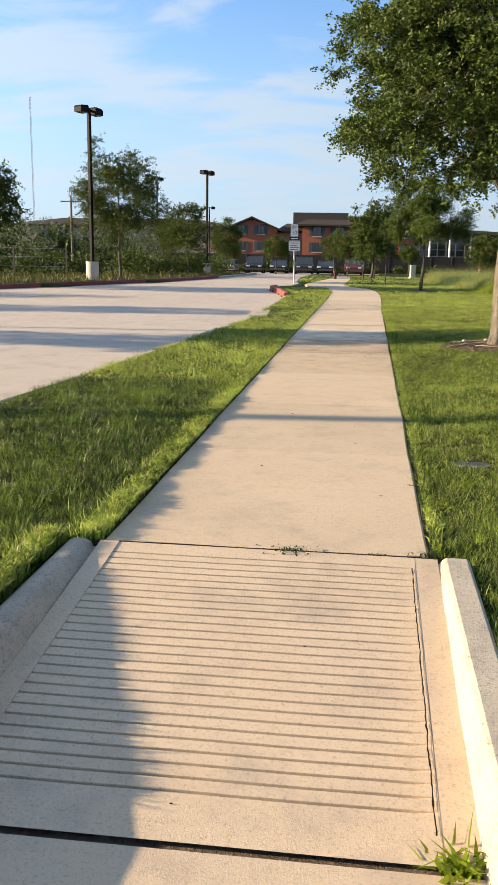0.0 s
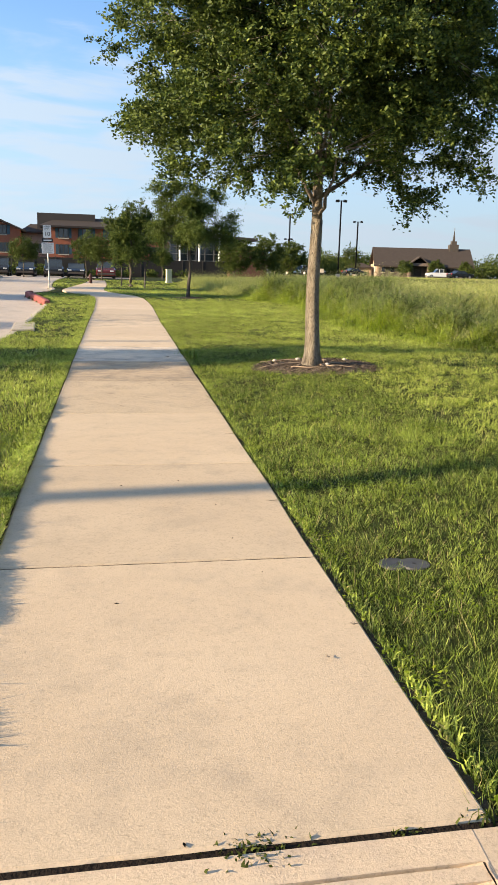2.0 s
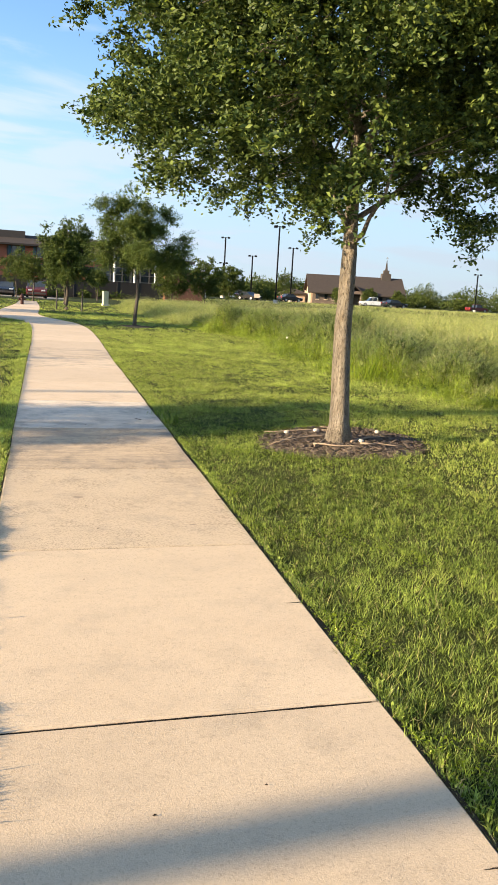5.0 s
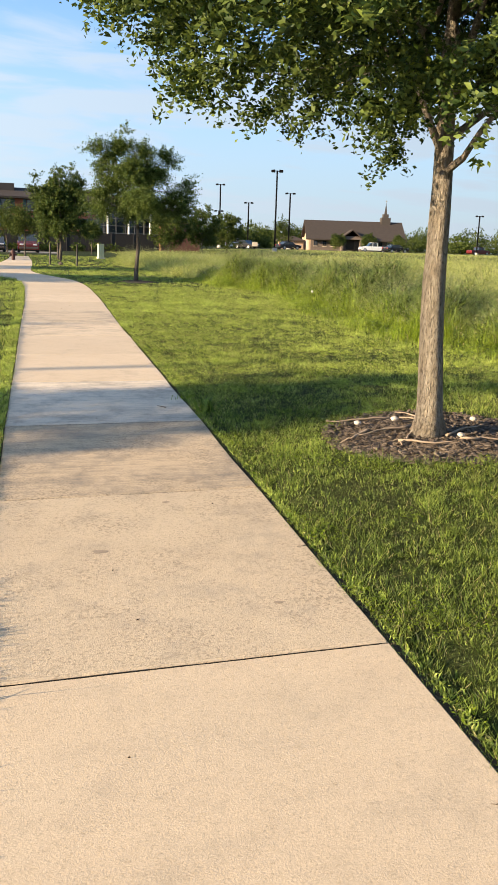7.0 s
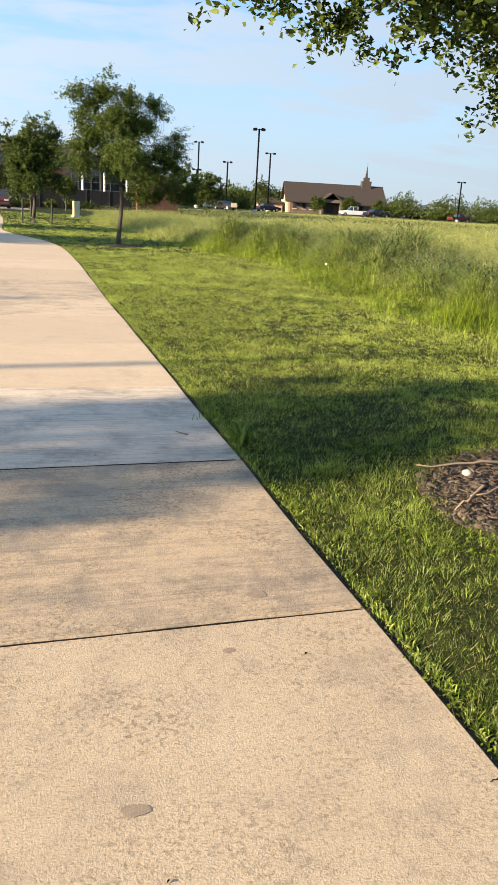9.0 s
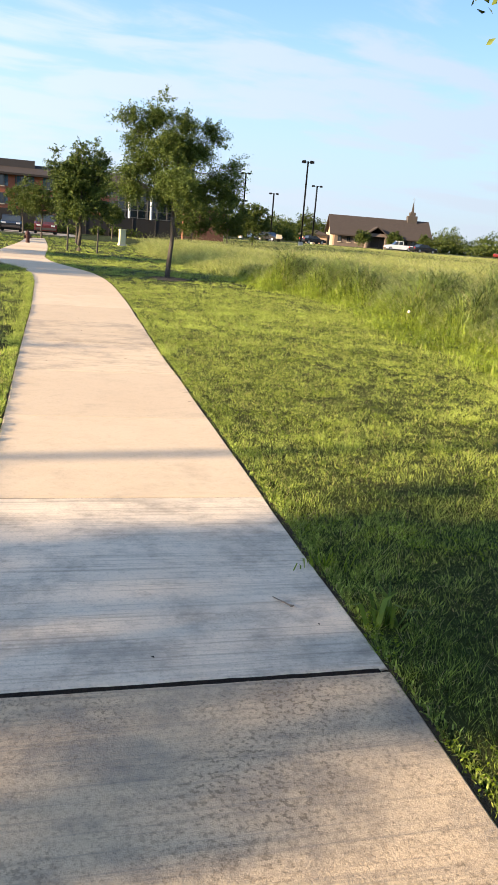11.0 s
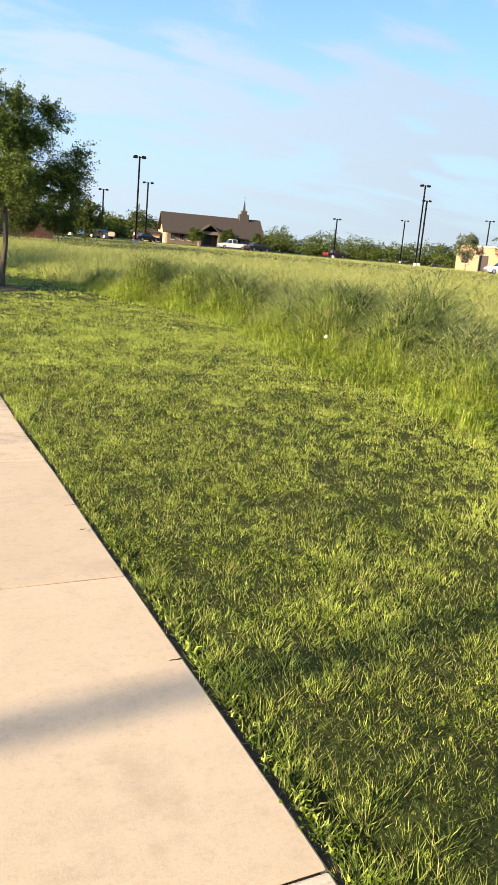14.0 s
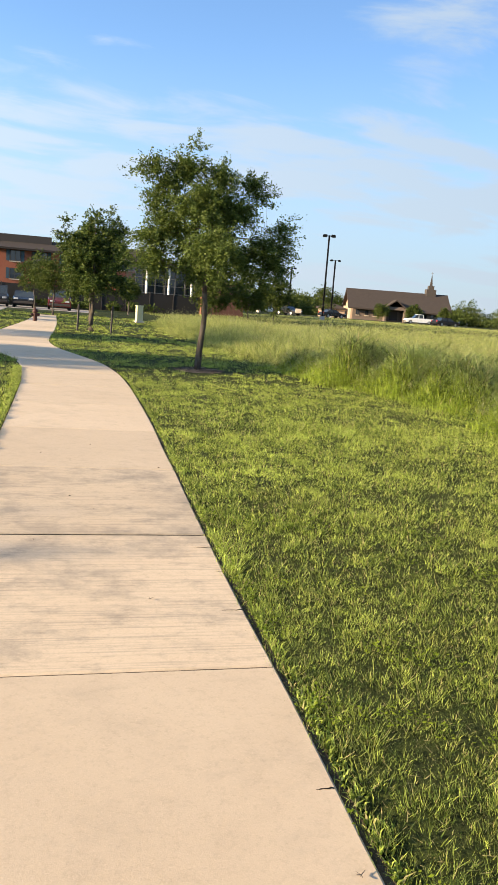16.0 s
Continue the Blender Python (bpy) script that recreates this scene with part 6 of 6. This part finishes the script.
def build_stone_building():
    root = thing("stone_building", pose(90.5, 120.6, lift_at(90, 118), 0, 0, -42), "tan stone single-storey building with a pale two-storey wing", "building")
    part("wall", boxes((0, 0, -0.5, 10.5, 9, 3.9)), M["stone"], root)
    part("parapet", boxes((-0.15, -0.15, 3.9, 10.65, 9.15, 4.15)), M["cream"], root)
    for px in (1.4, 7.4):
        window(root, px - 0.55, 1.2, px + 0.55, 2.9, 0.0)
    part("doorway", boxes((3.6, -0.08, 0, 5.0, -0.003, 2.6)), M["trim"], root)
    part("canopy", boxes((6.0, -1.2, 2.9, 9.4, -0.003, 3.15)), M["brick_dark"], root)
    part("upper_wall", boxes((10.5, -1.5, -0.5, 30, 10, 6.2)), M["cream"], root)
    part("roof", hip_roof(bmesh.new(), 9.3, -2.8, 31, 11.2, 6.4, 8.4, 6), M["roof"], root)
    for px in (13.5, 18.5, 23.5):
        window(root, px - 0.8, 3.9, px + 0.8, 5.6, -1.5)
        window(root, px - 0.8, 0.9, px + 0.8, 2.6, -1.5)


build_stone_building()

# ---- trees and brush farther off ----
LEFT = "parking lot tree with a loose grey-green crown"
build_tree("lot_tree", -11.1, 40.6, lift_at(-11, 40), 6.6, 1.7, 4.9, 0.085, 300, 160, 0.085, 51, LEFT, leaf_mat="far_leaf", spread=0.25)
build_tree("lot_tree", -14.75, 32.5, lift_at(-14, 32), 4.9, 1.9, 3.5, 0.08, 230, 120, 0.11, 53, LEFT, leaf_mat="far_leaf", spread=0.25)
for px, py, hh, ww, sd in ((-10.3, 54.5, 5.1, 3.2, 57), (-9.9, 69.5, 4.6, 3.0, 59), (-12.5, 60, 4.4, 2.8, 60), (-11.6, 84, 3.0, 2.4, 61), (-6.4, 78.5, 3.4, 2.8, 67)):
    build_tree("lot_tree", px, py, lift_at(px, py), hh, 1.4, ww, 0.06, 110, 90, 0.12, sd, LEFT, leaf_mat="far_leaf", spread=0.25)
build_tree("lot_tree", -15.8, 12.12, lift_at(-14, 12), 5.9, 1.6, 3.15, 0.085, 210, 62, 0.115, 71, "rounded tree in a planting strip of the lot", leaf_mat="far_leaf", spread=0.17)
build_tree("lot_tree", -22.0, 18.6, lift_at(-14, 12), 5.7, 1.9, 3.0, 0.085, 110, 80, 0.12, 73, "rounded tree in a planting strip of the lot", leaf_mat="far_leaf", spread=0.24)
build_tree("lot_tree", -20.0, 30.9, lift_at(-20, 31), 7.6, 1.8, 6.6, 0.11, 320, 110, 0.13, 79, LEFT, leaf_mat="far_leaf", spread=0.24)
build_tree("lot_tree", -30.0, 23.8, lift_at(-20, 28), 6.0, 1.9, 3.8, 0.085, 110, 60, 0.11, 83, LEFT, leaf_mat="far_leaf", spread=0.24)
for px, py, hh, ww, sd, lm in ((85.2, 112.0, 5.8, 4.4, 91, "pale_leaf"), (86.4, 104.0, 6.4, 4.6, 93, "pale_leaf")):
    build_tree("small_tree", px, py, lift_at(px, py), hh, 1.3, ww, 0.07, 90, 50, 0.24, sd, "pale young tree before the stone building", leaf_mat=lm, spread=0.34)
for px, py, hh, ww, sd in ((68.5, 178, 3.6, 3.4, 101), (74.5, 175, 3.8, 3.2, 103), (80.5, 172.5, 3.6, 3.4, 107), (54.0, 172, 6.5, 6.5, 109), (14.6, 90, 4.6, 4.6, 117), (18.6, 92, 5.0, 4.6, 119), (22.8, 98, 4.4, 4.2, 123)):
    build_tree("small_tree", px, py, lift_at(px, py), hh, 0.8 if py > 120 else 0.45, ww, 0.07, 80 if py > 120 else 130, 45 if py > 120 else 90, 0.28 if py > 120 else 0.18, sd, "small bushy tree beyond the meadow", leaf_mat="far_leaf", spread=0.4 if py > 120 else 0.28)


def leaf_cloud(r, cen, rad, n, size):
    """Leaf sprays filling an uneven lump: two triangles each."""
    d = r.normal(0, 1, (n, 3))
    d /= np.linalg.norm(d, axis=1)[:, None]
    q = r.uniform(0.25, 1.0, n) ** 0.4
    lump = 1 + 0.28 * np.sin(d[:, 0] * 5 + cen[0]) * np.sin(d[:, 1] * 4 + cen[1]) + 0.22 * np.sin(d[:, 2] * 7 + cen[0] * 2)
    pos = np.array(cen) + d * rad * (q * lump)[:, None]
    a_ = r.normal(0, 1, (n, 3)); a_ /= np.linalg.norm(a_, axis=1)[:, None]
    b_ = np.cross(a_, r.normal(0, 1, (n, 3))); b_ /= np.linalg.norm(b_, axis=1)[:, None]
    s = (size * r.uniform(0.5, 1.4, n))[:, None]
    verts = np.stack([pos - a_ * s, pos + b_ * s * 0.6, pos + a_ * s, pos - b_ * s * 0.6], 1).reshape(-1, 3)
    o = np.arange(n)[:, None] * 4
    return verts, np.concatenate([o + [0, 1, 2], o + [0, 2, 3]], 1).reshape(-1, 3)


def build_woods(name, line, count, h, rad, n, size, seed, label, mat="far_leaf", depth=8.0):
    """A distant belt of trees along a plan line."""
    r = np.random.default_rng(seed)
    vs, ts, off = [], [], 0
    P = np.array(line, float)
    seg = np.concatenate([[0], np.cumsum(np.linalg.norm(np.diff(P, axis=0), axis=1))])
    for k in range(count):
        s = seg[-1] * (k + r.uniform(0, 1)) / count
        x = np.interp(s, seg, P[:, 0]) + r.normal(0, depth * 0.3)
        y = np.interp(s, seg, P[:, 1]) + r.uniform(0, depth)
        hh = h * r.uniform(0.6, 1.15)
        rr = rad * r.uniform(0.7, 1.25)
        z = lift_at(x, y)
        v, t = leaf_cloud(r, (x, y, z + hh * 0.52), np.array([rr, rr, hh * 0.5]), n, size)
        v[:, 2] = np.maximum(v[:, 2], z - 0.05)
        vs.append(v); ts.append(t + off); off += len(v)
    ob = new(name, mesh_np(name, np.concatenate(vs), np.concatenate(ts), M[mat]))
    return tagged(ob, label, "trees", kind="stuff")


build_woods("far_woods", [(14, 185), (30, 196), (52, 215), (80, 245), (115, 236), (153, 211), (190, 178), (230, 140)], 130, 6.4, 3.8, 700, 0.26, 201, "distant belt of dark green trees along the horizon")
build_woods("far_woods", [(14, 183), (30, 193), (52, 211), (80, 240), (115, 231), (153, 206), (190, 172), (230, 134)], 110, 3.6, 4.6, 450, 0.30, 202, "low dark understory below the distant trees")
build_woods("far_woods", [(-120, 120), (-60, 128), (-30, 132)], 26, 7.0, 4.0, 500, 0.45, 203, "distant belt of dark green trees behind the lot")
build_woods("brush", [(-40, 38), (-24, 43), (-14.5, 50), (-12.5, 62), (-12, 80)], 46, 1.5, 1.3, 500, 0.09, 205, "dense roadside brush behind the lot", "far_leaf", 3.0)
build_woods("brush", [(-24, 58), (-17, 62), (-15, 66)], 6, 4.2, 2.0, 1600, 0.07, 207, "tall pale feathery brush behind the lot", "pale_leaf", 3.0)
build_woods("shrub_row", [(-22, 97.6), (10, 97.6)], 26, 1.0, 0.9, 160, 0.13, 209, "low shrubs along the screen fence", "far_leaf", 0.6)


def build_rough_grass():
    """Uncut grass behind the far red kerb."""
    r = np.random.default_rng(31)
    n = 26000
    x, y = r.uniform(-45, -8.5, n), r.uniform(23, 75, n)
    k = ~in_lot(x - 0.3, y) & ~in_lot(x + 0.3, y)
    x, y = x[k], y[k]
    far = np.clip((y - np.interp(x, [-60, -13, -10, -8.5], [22, 28, 37, 56])) / 4, 0, 1)
    base = np.stack([x, y, level(x, y) - 0.03], -1)
    v, t = blades(0, base, (0.05 + 0.28 * far) * r.uniform(0.6, 1.2, len(x)), np.full(len(x), 0.03), 1.3, r)
    ob = new("rough_grass", mesh_np("rough_grass", v, t, M["rough_blade"]))
    return tagged(ob, "rough uncut grass behind the red curb", "grass", kind="stuff")


build_rough_grass()


def build_wire_fence():
    root = thing("wire_fence", Matrix.Translation((0, 0, 0.62)), "old wire fence with thin dark posts in the brush", "fence")
    pts = [(-36 + k * 2.6, 36.5 + k * 1.0) for k in range(9)]
    for x, y in pts:
        part("post", boxes((x - 0.04, y - 0.04, -0.3, x + 0.04, y + 0.04, 1.6)), M["wood"], root)
    for h in (0.5, 1.0, 1.45):
        bm = bmesh.new()
        for p, q in zip(pts, pts[1:]):
            rod(bm, (*p, h), (*q, h), 0.006, None, 4)
        part("wire", bm, M["steel"], root)


build_wire_fence()
root = thing("utility_pole", pose(-28.5, 85.4, 0.5), "weathered wooden utility pole with a cross arm", "utility pole")
part("pole", rod(bmesh.new(), (0, 0, -0.5), (0, 0, 7.4), 0.14, 0.10, 10), M["wood"], root)
part("cross_arm", boxes((-1.1, -0.06, 6.85, 1.1, 0.06, 6.98)), M["wood"], root)
root = thing("radio_mast", pose(-142, 373, 0), "very thin far radio mast against the sky", "mast")
bm = bmesh.new()
for k in range(3):
    c, s = math.cos(k * 2.094) * 0.35, math.sin(k * 2.094) * 0.35
    rod(bm, (c, s, 0), (c, s, 72), 0.04, None, 5)
for k in range(36):
    for q in range(3):
        a0, a1 = q * 2.094, (q + 1) * 2.094
        rod(bm, (math.cos(a0) * 0.35, math.sin(a0) * 0.35, k * 2), (math.cos(a1) * 0.35, math.sin(a1) * 0.35, k * 2 + 2), 0.025, None, 3)
part("lattice", bm, M["trim"], root)
root = thing("notice_board", pose(37.5, 137.0, lift_at(37, 137), 0, 0, -10), "small cream notice board beyond the meadow", "sign board")
part("board", boxes((-0.45, -0.05, 0.5, 0.45, 0.05, 1.15), bevel=0.01), M["cream"], root)
for s in (-0.35, 0.35):
    part("post", boxes((s - 0.05, -0.03, -0.2, s + 0.05, 0.03, 0.5)), M["trim"], root)

# painted lines of the parking bays
for k, (px, py) in enumerate(((-8.0, 14.5), (-8.0, 17.2), (-8.0, 19.9))):
    z = lift_at(px, py) - 0.15
    ob = new("trim_line", mesh_from("trim_line", [(px - 2.5, py - 0.05, z + 0.004), (px + 2.0, py + 0.45, z + 0.004), (px + 2.0, py + 0.55, z + 0.004), (px - 2.5, py + 0.05, z + 0.004)], [(0, 1, 2, 3)], M["line"]))
    tagged(ob, "faded white painted bay line on the lot", "road marking", kind="structure")
